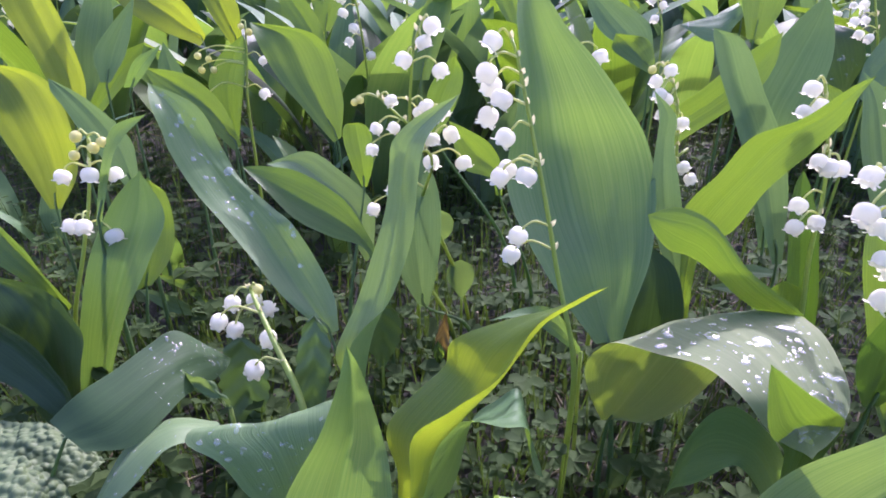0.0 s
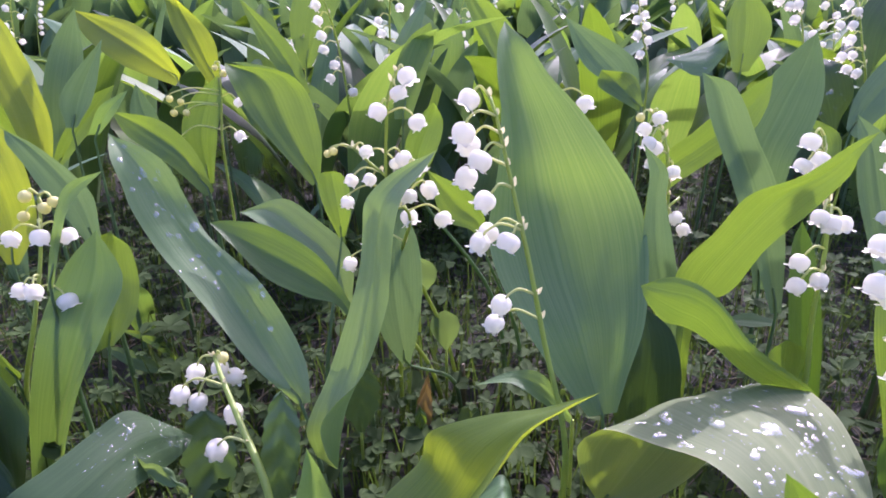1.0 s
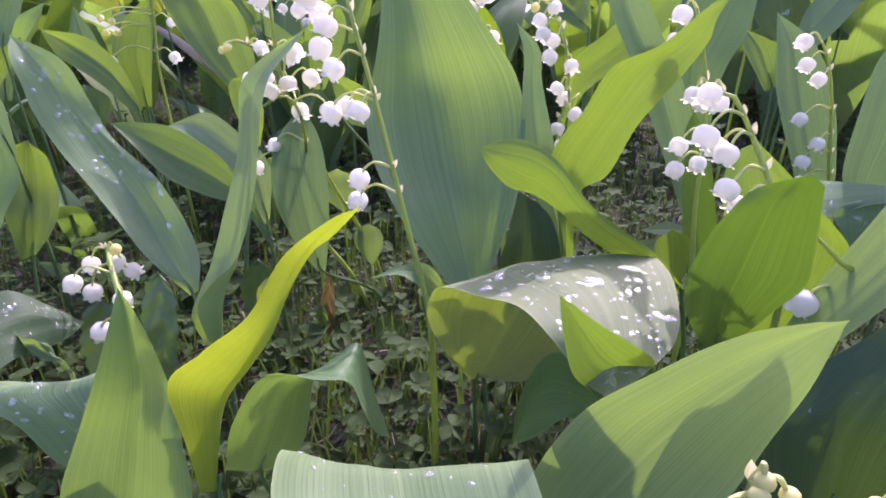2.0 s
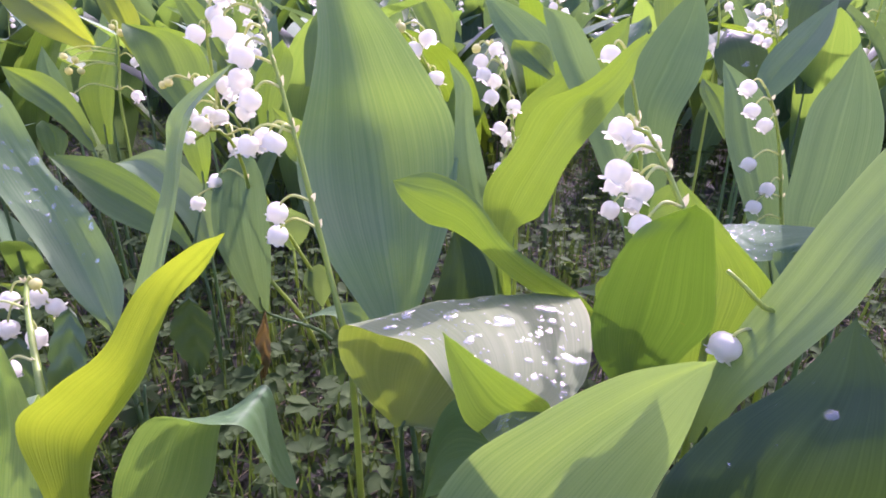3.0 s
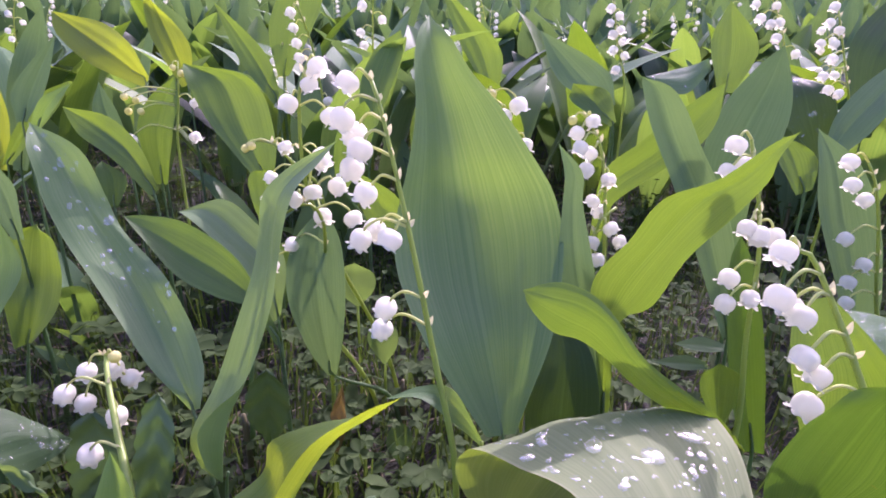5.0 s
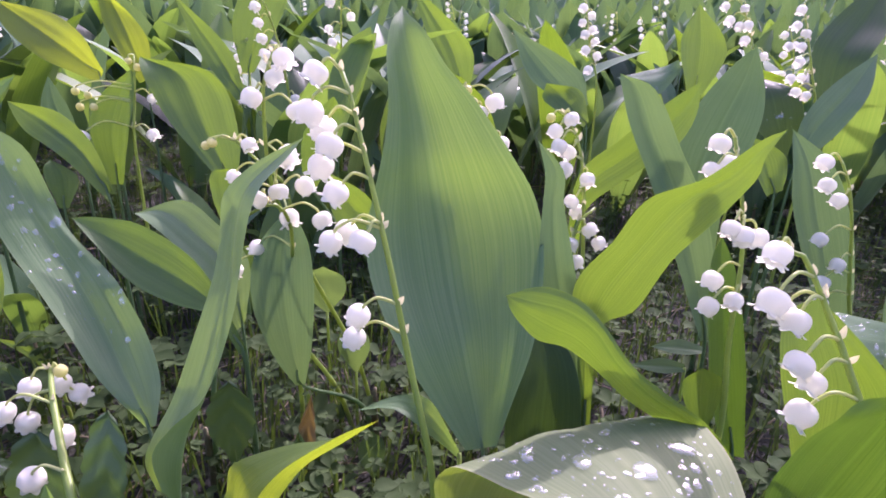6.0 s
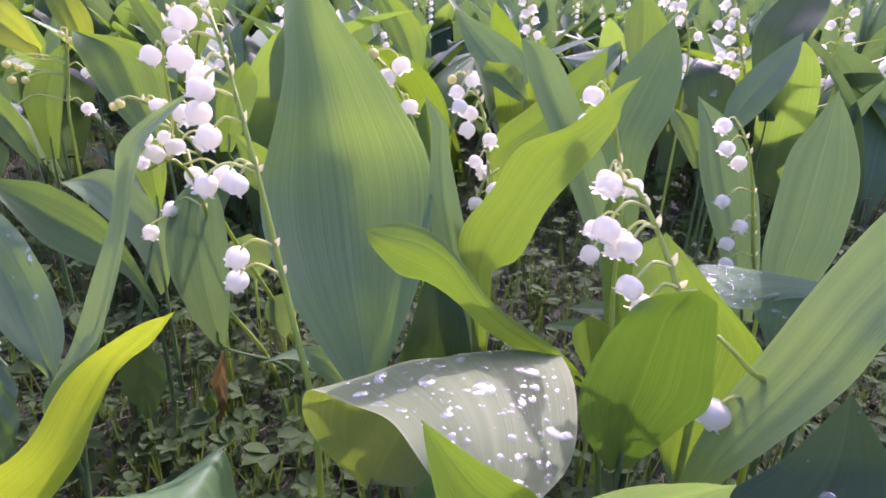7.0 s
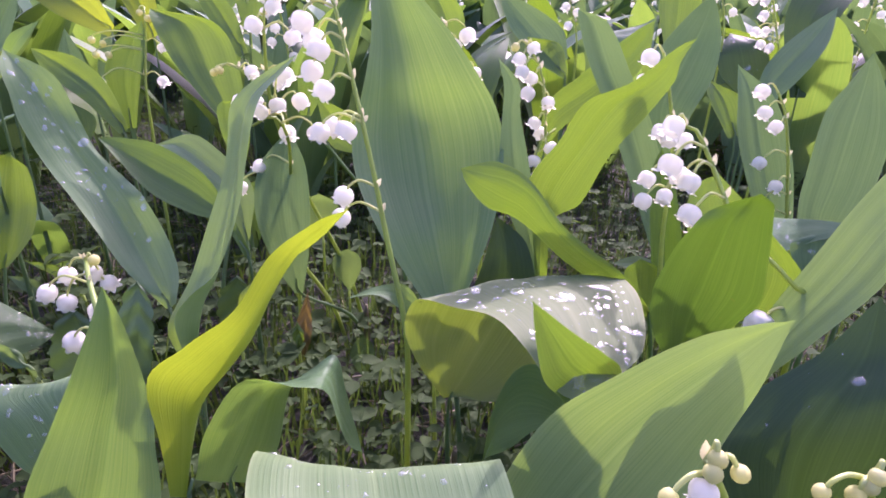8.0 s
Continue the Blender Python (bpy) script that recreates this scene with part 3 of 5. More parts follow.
leaf(p, LEAF_MISTY, [
    (-0.0408, 0.18, 0.0719, -0.003, 0.0033, -0.0023, 0.0041, -0.0033, 0.0036),
    (-0.0529, 0.1935, 0.0786, -0.0085, -0.0008, 0.0017, 0.0125, -0.0032, 0.0033),
    (-0.0642, 0.2062, 0.0871, -0.0112, -0.0028, 0.0045, 0.015, -0.0032, 0.0043),
    (-0.0747, 0.216, 0.0992, -0.0133, -0.004, 0.0035, 0.0155, -0.004, 0.0031),
    (-0.087, 0.226, 0.1105, -0.0144, -0.0047, 0.0029, 0.0161, -0.0033, -0.0038),
    (-0.0996, 0.2343, 0.1252, -0.0127, -0.0053, 0.0027, 0.014, -0.0027, -0.0091),
    (-0.106, 0.239, 0.1331, -0.0106, -0.0047, 0.0026, 0.0128, -0.0013, -0.0063),
    (-0.1143, 0.2435, 0.1436, -0.0074, -0.0038, 0.0019, 0.011, -0.0002, 0.0001),
    (-0.1258, 0.2493, 0.1532, 0, 0, 0, 0, 0, 0)], cup=0.04, drops=90, bead=1.5, foot=[(-0.0306, 0.1696, -0.006), (-0.0308, 0.1696, 0.026)])
spike(p, [(0.012, 0.262, -0.005), (0.003, 0.258, 0.0318), (-0.0151, 0.25, 0.0708), (-0.0084, 0.236, 0.104), (-0.0026, 0.212, 0.1286), (-0.0051, 0.203, 0.1369), (-0.0123, 0.203, 0.1332)],
      [(-0.02, 0.234, 0.1104), (-0.0293, 0.234, 0.1012), (-0.0023, 0.201, 0.1408), (-0.0087, 0.201, 0.1387), (0.0012, 0.201, 0.1509), (0.0043, 0.206, 0.1421), (0.0093, 0.206, 0.1309)],
      [], 0.0064)
p = plant((0.0626, 0.1555, 0), "lily of the valley leaf arched over and beaded with rain drops")
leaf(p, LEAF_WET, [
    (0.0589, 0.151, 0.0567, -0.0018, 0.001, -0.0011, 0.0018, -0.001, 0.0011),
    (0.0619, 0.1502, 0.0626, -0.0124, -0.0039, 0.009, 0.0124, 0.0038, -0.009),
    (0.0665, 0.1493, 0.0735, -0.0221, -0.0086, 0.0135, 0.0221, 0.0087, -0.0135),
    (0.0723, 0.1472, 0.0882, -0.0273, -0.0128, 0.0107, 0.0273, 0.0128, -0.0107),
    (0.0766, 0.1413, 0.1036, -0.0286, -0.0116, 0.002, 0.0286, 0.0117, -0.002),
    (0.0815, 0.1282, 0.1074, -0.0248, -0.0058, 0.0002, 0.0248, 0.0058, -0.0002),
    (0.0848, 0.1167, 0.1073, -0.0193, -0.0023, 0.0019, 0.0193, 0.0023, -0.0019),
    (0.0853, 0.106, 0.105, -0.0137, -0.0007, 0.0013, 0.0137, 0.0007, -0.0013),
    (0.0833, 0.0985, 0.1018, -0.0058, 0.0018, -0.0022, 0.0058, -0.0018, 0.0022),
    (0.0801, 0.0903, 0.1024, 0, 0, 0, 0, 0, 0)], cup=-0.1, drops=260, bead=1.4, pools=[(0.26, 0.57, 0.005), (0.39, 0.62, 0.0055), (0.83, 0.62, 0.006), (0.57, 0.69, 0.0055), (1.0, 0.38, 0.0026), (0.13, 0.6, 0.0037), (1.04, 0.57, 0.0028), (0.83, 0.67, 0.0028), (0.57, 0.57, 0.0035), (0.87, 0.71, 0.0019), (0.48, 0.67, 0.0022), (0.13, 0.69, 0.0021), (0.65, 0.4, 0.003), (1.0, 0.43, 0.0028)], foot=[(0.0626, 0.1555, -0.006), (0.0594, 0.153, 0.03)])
p = plant((0.0936, 0.1054, 0), "lily of the valley with sunlit yellow-green leaves on damp ground")
leaf(p, LEAF_YOUNG, [
    (0.0929, 0.105, 0.0587, 0.0022, 0, 0),
    (0.088, 0.102, 0.0846, 0.0036, 0, 0.0017),
    (0.0858, 0.0995, 0.1004, 0.0056, -0.0005, 0.0041),
    (0.081, 0.0985, 0.1058, 0.0057, -0.0005, 0.0038),
    (0.0759, 0.0985, 0.1132, 0.0032, -0.0005, 0.0016),
    (0.0712, 0.099, 0.1204, 0, 0, 0)], cup=0.25, foot=[(0.0936, 0.1054, -0.006), (0.0935, 0.1054, 0.0294)])
leaf(p, LEAF, [
    (0.097, 0.112, 0.0591, 0.003, 0, 0),
    (0.0846, 0.112, 0.081, 0.0045, 0, 0.0035),
    (0.0751, 0.115, 0.0825, 0.0019, 0.001, 0.0123),
    (0.0694, 0.117, 0.0751, 0.001, 0.001, 0.0097),
    (0.0662, 0.118, 0.0587, 0, 0, 0)], cup=0.2, foot=[(0.0989, 0.112, -0.006), (0.0985, 0.112, 0.0295)])
p = plant((0.0714, 0.088, 0), "lily of the valley with dewy green leaves and white bell flowers")
leaf(p, LEAF_MISTY, [
    (0.0724, 0.0875, 0.0638, 0.009, -0.0025, -0.0011),
    (0.0797, 0.084, 0.0821, 0.0124, -0.006, -0.0024),
    (0.087, 0.082, 0.099, 0.0114, -0.006, -0.0042),
    (0.0939, 0.08, 0.1115, 0.0075, -0.005, -0.0031),
    (0.0998, 0.0775, 0.1212, 0.0038, -0.0035, -0.0028),
    (0.1036, 0.0755, 0.1277, 0.0014, -0.0015, -0.001),
    (0.1057, 0.074, 0.1312, 0, 0, 0)], cup=0.15, foot=[(0.0714, 0.088, -0.006), (0.0716, 0.0879, 0.0319)])
spike(p, [(0.0957, 0.055, -0.005), (0.0957, 0.055, 0.1033), (0.0923, 0.056, 0.1096), (0.0889, 0.057, 0.1165), (0.0873, 0.058, 0.1189)],
      [(0.0861, 0.055, 0.1164)],
      [(0.0866, 0.055, 0.1197), (0.0901, 0.055, 0.1197), (0.0874, 0.056, 0.1211), (0.0818, 0.055, 0.1156)], 0.0042)
p = plant((-0.0104, 0.0997, 0), "lily of the valley with a bright yellow-green twisted leaf")
leaf(p, LEAF_BACKLIT, [
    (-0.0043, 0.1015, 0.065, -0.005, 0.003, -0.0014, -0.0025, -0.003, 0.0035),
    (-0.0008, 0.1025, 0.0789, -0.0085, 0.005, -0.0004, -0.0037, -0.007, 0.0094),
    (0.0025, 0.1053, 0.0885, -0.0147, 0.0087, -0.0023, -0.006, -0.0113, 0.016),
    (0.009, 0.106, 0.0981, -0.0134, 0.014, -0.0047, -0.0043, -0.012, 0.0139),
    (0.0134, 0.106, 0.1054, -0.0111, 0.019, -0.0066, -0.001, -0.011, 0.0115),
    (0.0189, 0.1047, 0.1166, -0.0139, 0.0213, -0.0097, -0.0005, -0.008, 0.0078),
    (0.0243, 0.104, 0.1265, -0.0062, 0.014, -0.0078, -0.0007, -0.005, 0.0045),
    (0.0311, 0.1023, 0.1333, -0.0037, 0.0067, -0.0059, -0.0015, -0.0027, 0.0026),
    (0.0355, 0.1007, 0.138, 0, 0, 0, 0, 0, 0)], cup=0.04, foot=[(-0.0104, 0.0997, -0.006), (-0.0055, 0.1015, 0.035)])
p = plant((-0.0383, 0.104, 0), "lily of the valley with deep green leaves on damp ground")
leaf(p, LEAF, [
    (-0.031, 0.1053, 0.0506, -0.0184, -0.0033, -0.0009, 0.0184, -0.0047, 0.0009),
    (-0.0264, 0.1057, 0.0649, -0.0163, -0.0033, -0.0009, 0.0163, -0.0047, 0.0009),
    (-0.0228, 0.108, 0.0797, -0.0124, -0.0043, 0.0001, 0.0124, -0.0037, -0.0001),
    (-0.0199, 0.1103, 0.092, -0.0074, -0.006, 0.0029, 0.0074, -0.002, -0.0029),
    (-0.0198, 0.1127, 0.1075, -0.0026, -0.0037, 0.0004, 0.0026, -0.0011, -0.0004),
    (-0.0209, 0.1133, 0.1146, 0, 0, 0, 0, 0, 0)], cup=0.1, foot=[(-0.0383, 0.104, -0.006), (-0.037, 0.1045, 0.02)])
p = plant((0.0009, 0.1263, 0), "low lily of the valley leaf folded over with a pale tip")
leaf(p, LEAF, [
    (-0.003, 0.121, 0.0503, -0.0059, -0.0067, 0.0072, 0.0059, 0.0067, -0.0072),
    (0.0024, 0.1238, 0.0621, -0.0064, -0.0095, 0.0104, 0.0064, 0.0095, -0.0104),
    (0.0092, 0.1257, 0.0784, -0.0025, -0.0113, 0.0093, 0.0025, 0.0113, -0.0093),
    (0.019, 0.1263, 0.0819, -0.0005, -0.0107, 0.0044, 0.0005, 0.0107, -0.0044),
    (0.0248, 0.1282, 0.0821, 0.0001, -0.0095, 0.0011, -0.0001, 0.0095, -0.0011),
    (0.0271, 0.1283, 0.0717, -0.0003, -0.0063, 0.0002, 0.0003, 0.0063, -0.0002),
    (0.0307, 0.1275, 0.06, -0.0008, -0.0028, 0, 0.0008, 0.0028, 0),
    (0.0333, 0.1273, 0.0551, 0, 0, 0, 0, 0, 0)], cup=-0.1, foot=[(0.0009, 0.1263, -0.006), (-0.001, 0.124, 0.03)])
p = plant((0.0401, 0.1011, 0), "lily of the valley with dewy grey-green leaf and rain drops")
leaf(p, LEAF_MISTY, [
    (0.0401, 0.1, 0.0468, 0.0042, 0, 0),
    (0.0399, 0.093, 0.0789, 0.0246, -0.005, 0.0046),
    (0.0401, 0.0865, 0.0905, 0.0249, -0.0055, 0.0045),
    (0.0424, 0.074, 0.0911, 0.0242, -0.004, 0.0033),
    (0.0443, 0.0625, 0.0933, 0.0189, -0.0025, 0.0033),
    (0.0426, 0.05, 0.0991, 0, 0, 0)], cup=-0.12, drops=110, bead=1.3, foot=[(0.0401, 0.1011, -0.006), (0.0401, 0.1008, 0.0234)])
p = plant((0.1136, 0.1185, 0), "lily of the valley with a rounded backlit leaf and white bells")
leaf(p, LEAF_DEEP, [
    (0.1136, 0.1173, 0.0929, -0.0025, -0.0007, 0.0004, 0.0025, 0.0007, -0.0004),
    (0.1117, 0.1133, 0.1071, -0.0086, 0.0013, -0.0007, 0.0086, -0.0013, 0.0007),
    (0.1118, 0.1107, 0.1172, -0.0107, 0.003, -0.0007, 0.0107, -0.003, 0.0007),
    (0.111, 0.1072, 0.1285, -0.0083, 0.0035, -0.0011, 0.0083, -0.0035, 0.0011),
    (0.1105, 0.1047, 0.1358, -0.0059, 0.0037, -0.002, 0.0059, -0.0037, 0.002),
    (0.1116, 0.103, 0.1403, -0.0028, 0.0043, -0.0016, 0.0028, -0.0043, 0.0016),
    (0.1107, 0.0977, 0.1439, 0, 0, 0, 0, 0, 0)], cup=0.25, foot=[(0.1136, 0.1185, -0.006), (0.1135, 0.1184, 0.0407)])
leaf(p, LEAF_MISTY, [
    (0.1343, 0.1235, 0.0745, 0.0019, -0.0015, 0.0007),
    (0.1347, 0.12, 0.0898, 0.0017, -0.005, 0.0025),
    (0.1389, 0.1185, 0.1017, 0.0017, -0.0065, 0.0003),
    (0.1478, 0.1175, 0.119, 0.0026, -0.0075, -0.0009),
    (0.1537, 0.1175, 0.1316, 0.0017, -0.0075, -0.0027),
    (0.164, 0.1185, 0.1462, 0.0013, -0.0065, -0.0048),
    (0.1866, 0.13, 0.1614, 0, 0, 0)], cup=0.15, foot=[(0.1342, 0.124, -0.006), (0.1342, 0.1239, 0.0373)])
spike(p, [(0.1328, 0.128, -0.005), (0.1328, 0.128, 0.1071), (0.1279, 0.134, 0.1258), (0.1246, 0.139, 0.1351), (0.1208, 0.141, 0.1424), (0.1175, 0.142, 0.1474), (0.1147, 0.142, 0.1481)],
      [(0.1109, 0.14, 0.1483), (0.1106, 0.137, 0.1393), (0.1163, 0.137, 0.135), (0.1156, 0.132, 0.128), (0.1195, 0.132, 0.1239), (0.1193, 0.132, 0.1165), (0.1163, 0.142, 0.135)],
      [], 0.0061)
p = plant((0.1392, 0.0975, 0), "lily of the valley with deep green leaf and rain drops")
leaf(p, LEAF_SHADED, [
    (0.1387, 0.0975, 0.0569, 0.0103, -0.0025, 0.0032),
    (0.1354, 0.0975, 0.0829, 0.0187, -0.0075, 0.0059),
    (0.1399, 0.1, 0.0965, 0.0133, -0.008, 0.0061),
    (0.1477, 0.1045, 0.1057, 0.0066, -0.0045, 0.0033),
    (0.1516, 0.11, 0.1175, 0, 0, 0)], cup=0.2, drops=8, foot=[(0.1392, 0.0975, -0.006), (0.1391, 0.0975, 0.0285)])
spike(p, [(0.121, 0.06, -0.005), (0.121, 0.06, 0.0969), (0.1169, 0.061, 0.1051), (0.1149, 0.062, 0.1118)],
      [],
      [(0.1065, 0.06, 0.1116), (0.1116, 0.06, 0.1111), (0.1131, 0.06, 0.1127), (0.1138, 0.06, 0.1143)], 0.0046)
p = plant((0.1401, 0.1344, 0), "lily of the valley with sunlit yellow-green leaves and white bell flowers")
leaf(p, LEAF_YOUNG, [
    (0.1399, 0.135, 0.068, 0.0017, 0, 0.0009),
    (0.1382, 0.139, 0.0745, 0.0035, -0.001, -0.0028),
    (0.1382, 0.14, 0.0959, 0.0093, -0.005, -0.0039),
    (0.1383, 0.142, 0.1137, 0.0134, -0.008, -0.0042),
    (0.1328, 0.147, 0.1264, 0.0077, -0.005, -0.0029),
    (0.1309, 0.151, 0.134, 0, 0, 0)], cup=0.2, foot=[(0.1401, 0.1344, -0.006), (0.1401, 0.1345, 0.034)])
spike(p, [(0.1356, 0.18, -0.005), (0.1356, 0.18, 0.0731), (0.1339, 0.184, 0.103), (0.1335, 0.187, 0.1287), (0.1303, 0.189, 0.1472), (0.1253, 0.19, 0.1631)],
      [(0.1205, 0.188, 0.1616), (0.1192, 0.187, 0.1542), (0.124, 0.187, 0.1559), (0.1255, 0.182, 0.1394), (0.1285, 0.181, 0.1379), (0.1352, 0.185, 0.1361), (0.1252, 0.185, 0.1228), (0.1241, 0.182, 0.1159), (0.131, 0.182, 0.1177)],
      [], 0.0063)
p = plant((0.0947, 0.1852, 0), "lily of the valley with sunlit yellow-green leaves on damp ground")
leaf(p, LEAF_YOUNG, [
    (0.0943, 0.185, 0.0656, 0.0019, 0, 0.0001),
    (0.091, 0.184, 0.1037, 0.0033, 0, 0.0026),
    (0.0931, 0.1825, 0.1177, 0.0092, -0.0005, -0.0032),
    (0.1004, 0.179, 0.1339, 0.0082, -0.001, -0.002),
    (0.1078, 0.1755, 0.1477, 0.0094, -0.0015, -0.0014),
    (0.1166, 0.1725, 0.1557, 0.0056, -0.0015, 0.0002),
    (0.1221, 0.1705, 0.1638, 0.0008, -0.0005, -0.0017),
    (0.1264, 0.17, 0.1685, 0, 0, 0)], cup=0.22, foot=[(0.0947, 0.1852, -0.006), (0.0946, 0.1851, 0.0328)])
leaf(p, LEAF_WAXY, [
    (0.0928, 0.185, 0.0702, 0.0019, 0, 0.0001),
    (0.0897, 0.187, 0.0909, 0.0023, 0, 0.0001),
    (0.0834, 0.1885, 0.1115, 0.0047, -0.0005, 0.0014),
    (0.0797, 0.1905, 0.1279, 0.0046, -0.0005, 0.0013),
    (0.078, 0.1925, 0.1427, 0.0029, -0.0005, 0.0002),
    (0.0775, 0.1925, 0.1516, 0.0023, -0.0015, 0.0006),
    (0.0726, 0.196, 0.1597, 0, 0, 0)], cup=0.35, foot=[(0.0933, 0.1847, -0.006), (0.0932, 0.1848, 0.0351)])
p = plant((0.1584, 0.2349, 0), "lily of the valley with waxy blue-green leaves and white bell flowers")
leaf(p, LEAF_WAXY, [
    (0.1569, 0.235, 0.074, 0.0023, 0, 0.0001),
    (0.147, 0.236, 0.1052, 0.0065, 0, 0.0014),
    (0.1348, 0.238, 0.1345, 0.01, -0.001, -0.0028),
    (0.1236, 0.239, 0.1546, 0.0098, -0.001, -0.0038),
    (0.1146, 0.24, 0.1721, 0.0055, -0.001, -0.0003),
    (0.1082, 0.241, 0.1761, 0, 0, 0)], cup=0.3, foot=[(0.1584, 0.2349, -0.006), (0.1581, 0.2349, 0.037)])
leaf(p, LEAF_YOUNG, [
    (0.1047, 0.262, 0.1064, 0.0026, 0, -0.0013),
    (0.1072, 0.261, 0.1292, 0.0027, -0.001, -0.0065),
    (0.1225, 0.26, 0.1433, 0.004, -0.002, -0.006),
    (0.136, 0.26, 0.155, 0.0049, -0.002, -0.0061),
    (0.1441, 0.261, 0.1646, 0.0029, -0.001, -0.0045),
    (0.1481, 0.262, 0.1732, 0, 0, 0)], cup=0.2, foot=[(0.1043, 0.2621, -0.006), (0.1044, 0.2621, 0.0532)])
spike(p, [(0.1014, 0.228, -0.005), (0.1014, 0.228, 0.0863), (0.098, 0.23, 0.1324), (0.0942, 0.232, 0.153), (0.0883, 0.233, 0.1624)],
      [(0.0905, 0.231, 0.1611), (0.0853, 0.23, 0.1572), (0.0861, 0.226, 0.1529), (0.0904, 0.23, 0.15), (0.0894, 0.228, 0.1446), (0.0977, 0.228, 0.1411), (0.093, 0.228, 0.1328), (0.0969, 0.232, 0.1282)],
      [(0.0835, 0.231, 0.1615)], 0.006)
p = plant((0.1911, 0.2996, 0), "lily of the valley with waxy blue-green leaves and white bell flowers")
leaf(p, LEAF_WAXY, [
    (0.1891, 0.3, 0.0514, 0.003, 0, 0.0001),
    (0.1759, 0.3025, 0.1253, 0.0127, -0.0025, -0.0048),
    (0.1843, 0.3075, 0.1504, 0.0153, -0.0025, -0.0054),
    (0.1937, 0.3135, 0.1707, 0.0095, -0.0015, -0.0049),
    (0.1978, 0.317, 0.1875, 0, 0, 0)], cup=0.25, foot=[(0.1911, 0.2996, -0.006), (0.1907, 0.2997, 0.0257)])
spike(p, [(0.0756, 0.24, -0.005), (0.0756, 0.24, 0.1195), (0.0711, 0.243, 0.1415), (0.0644, 0.245, 0.1552), (0.0588, 0.245, 0.1646), (0.0538, 0.245, 0.1682)],
      [(0.0653, 0.243, 0.1646), (0.06, 0.243, 0.1603), (0.0685, 0.243, 0.1498)],
      [(0.0538, 0.243, 0.1672), (0.0552, 0.243, 0.1684), (0.0523, 0.243, 0.1667)], 0.0072)
p = plant((0.2268, 0.2495, 0), "lily of the valley with waxy blue-green leaves and white bell flowers")
leaf(p, LEAF_WAXY, [
    (0.2254, 0.25, 0.0561, 0.0044, 0, 0.0002),
    (0.2159, 0.253, 0.0936, 0.0102, 0, 0.0003),
    (0.207, 0.258, 0.1212, 0.0126, 0, -0.0009),
    (0.1994, 0.262, 0.1431, 0.0082, 0, 0.0002),
    (0.1904, 0.265, 0.156, 0, 0, 0)], cup=0.25, foot=[(0.2268, 0.2495, -0.006), (0.2265, 0.2496, 0.028)])
spike(p, [(0.0982, 0.222, -0.005), (0.0982, 0.222, 0.0743), (0.0942, 0.224, 0.1074), (0.0955, 0.226, 0.1248), (0.1019, 0.228, 0.1309)],
      [(0.0935, 0.224, 0.1183), (0.0954, 0.222, 0.1124), (0.0998, 0.224, 0.1238), (0.1035, 0.224, 0.1191)],
      [], 0.006)
p = plant((0.203, 0.1898, 0), "lily of the valley with waxy blue-green leaves on damp ground")
leaf(p, LEAF_WAXY, [
    (0.202, 0.19, 0.082, 0.0026, 0, 0),
    (0.1954, 0.191, 0.1047, 0.0093, -0.001, -0.002),
    (0.1975, 0.1925, 0.1226, 0.0126, -0.0015, -0.0031),
    (0.1993, 0.195, 0.1426, 0.0118, -0.001, -0.0031),
    (0.2008, 0.1975, 0.1542, 0.0064, -0.0005, -0.001),
    (0.2008, 0.199, 0.1651, 0, 0, 0)], cup=0.25, foot=[(0.203, 0.1898, -0.006), (0.2028, 0.1899, 0.041)])
p = plant((0.1892, 0.1616, 0), "lily of the valley with waxy blue-green leaf and rain drops")
leaf(p, LEAF_WAXY, [
    (0.188, 0.1625, 0.1132, 0.0007, 0.0025, 0.001),
    (0.1799, 0.1685, 0.112, 0.0018, 0.0035, 0.0019),
    (0.1764, 0.1855, 0.1037, 0.0053, 0.0075, 0.0037),
    (0.1752, 0.2025, 0.1014, 0.0048, 0.0075, 0.0005),
    (0.1756, 0.212, 0.1, 0, 0, 0)], cup=-0.1, drops=140, foot=[(0.1892, 0.1616, -0.006), (0.189, 0.1618, 0.0566)])
leaf(p, LEAF_WAXY, [
    (0.1796, 0.165, 0.0889, 0.0018, 0, 0),
    (0.1767, 0.1655, 0.0992, 0.003, -0.0025, 0.0005),
    (0.1775, 0.167, 0.1067, 0.0052, -0.005, 0.0035),
    (0.1772, 0.1685, 0.1089, 0.004, -0.0035, 0.0025),
    (0.1781, 0.17, 0.1098, 0, 0, 0)], cup=-0.1, drops=14, foot=[(0.1801, 0.1649, -0.006), (0.18, 0.1649, 0.0444)])
p = plant((-0.0212, 0.2142, 0), "lily of the valley with sunlit yellow-green leaves on damp ground")
leaf(p, LEAF_YOUNG, [
    (-0.0226, 0.215, 0.0774, 0.0012, 0, 0.0013),
    (-0.032, 0.22, 0.0921, 0.0009, 0.002, 0.0024),
    (-0.0432, 0.2215, 0.1019, 0.002, 0.0045, 0.0071),
    (-0.0602, 0.226, 0.11, 0.0006, 0.006, 0.0083),
    (-0.0753, 0.2295, 0.1175, -0.0001, 0.0035, 0.0032),
    (-0.0839, 0.231, 0.1213, 0, 0, 0)], cup=0.3, foot=[(-0.0212, 0.2142, -0.006), (-0.0215, 0.2144, 0.0387)])
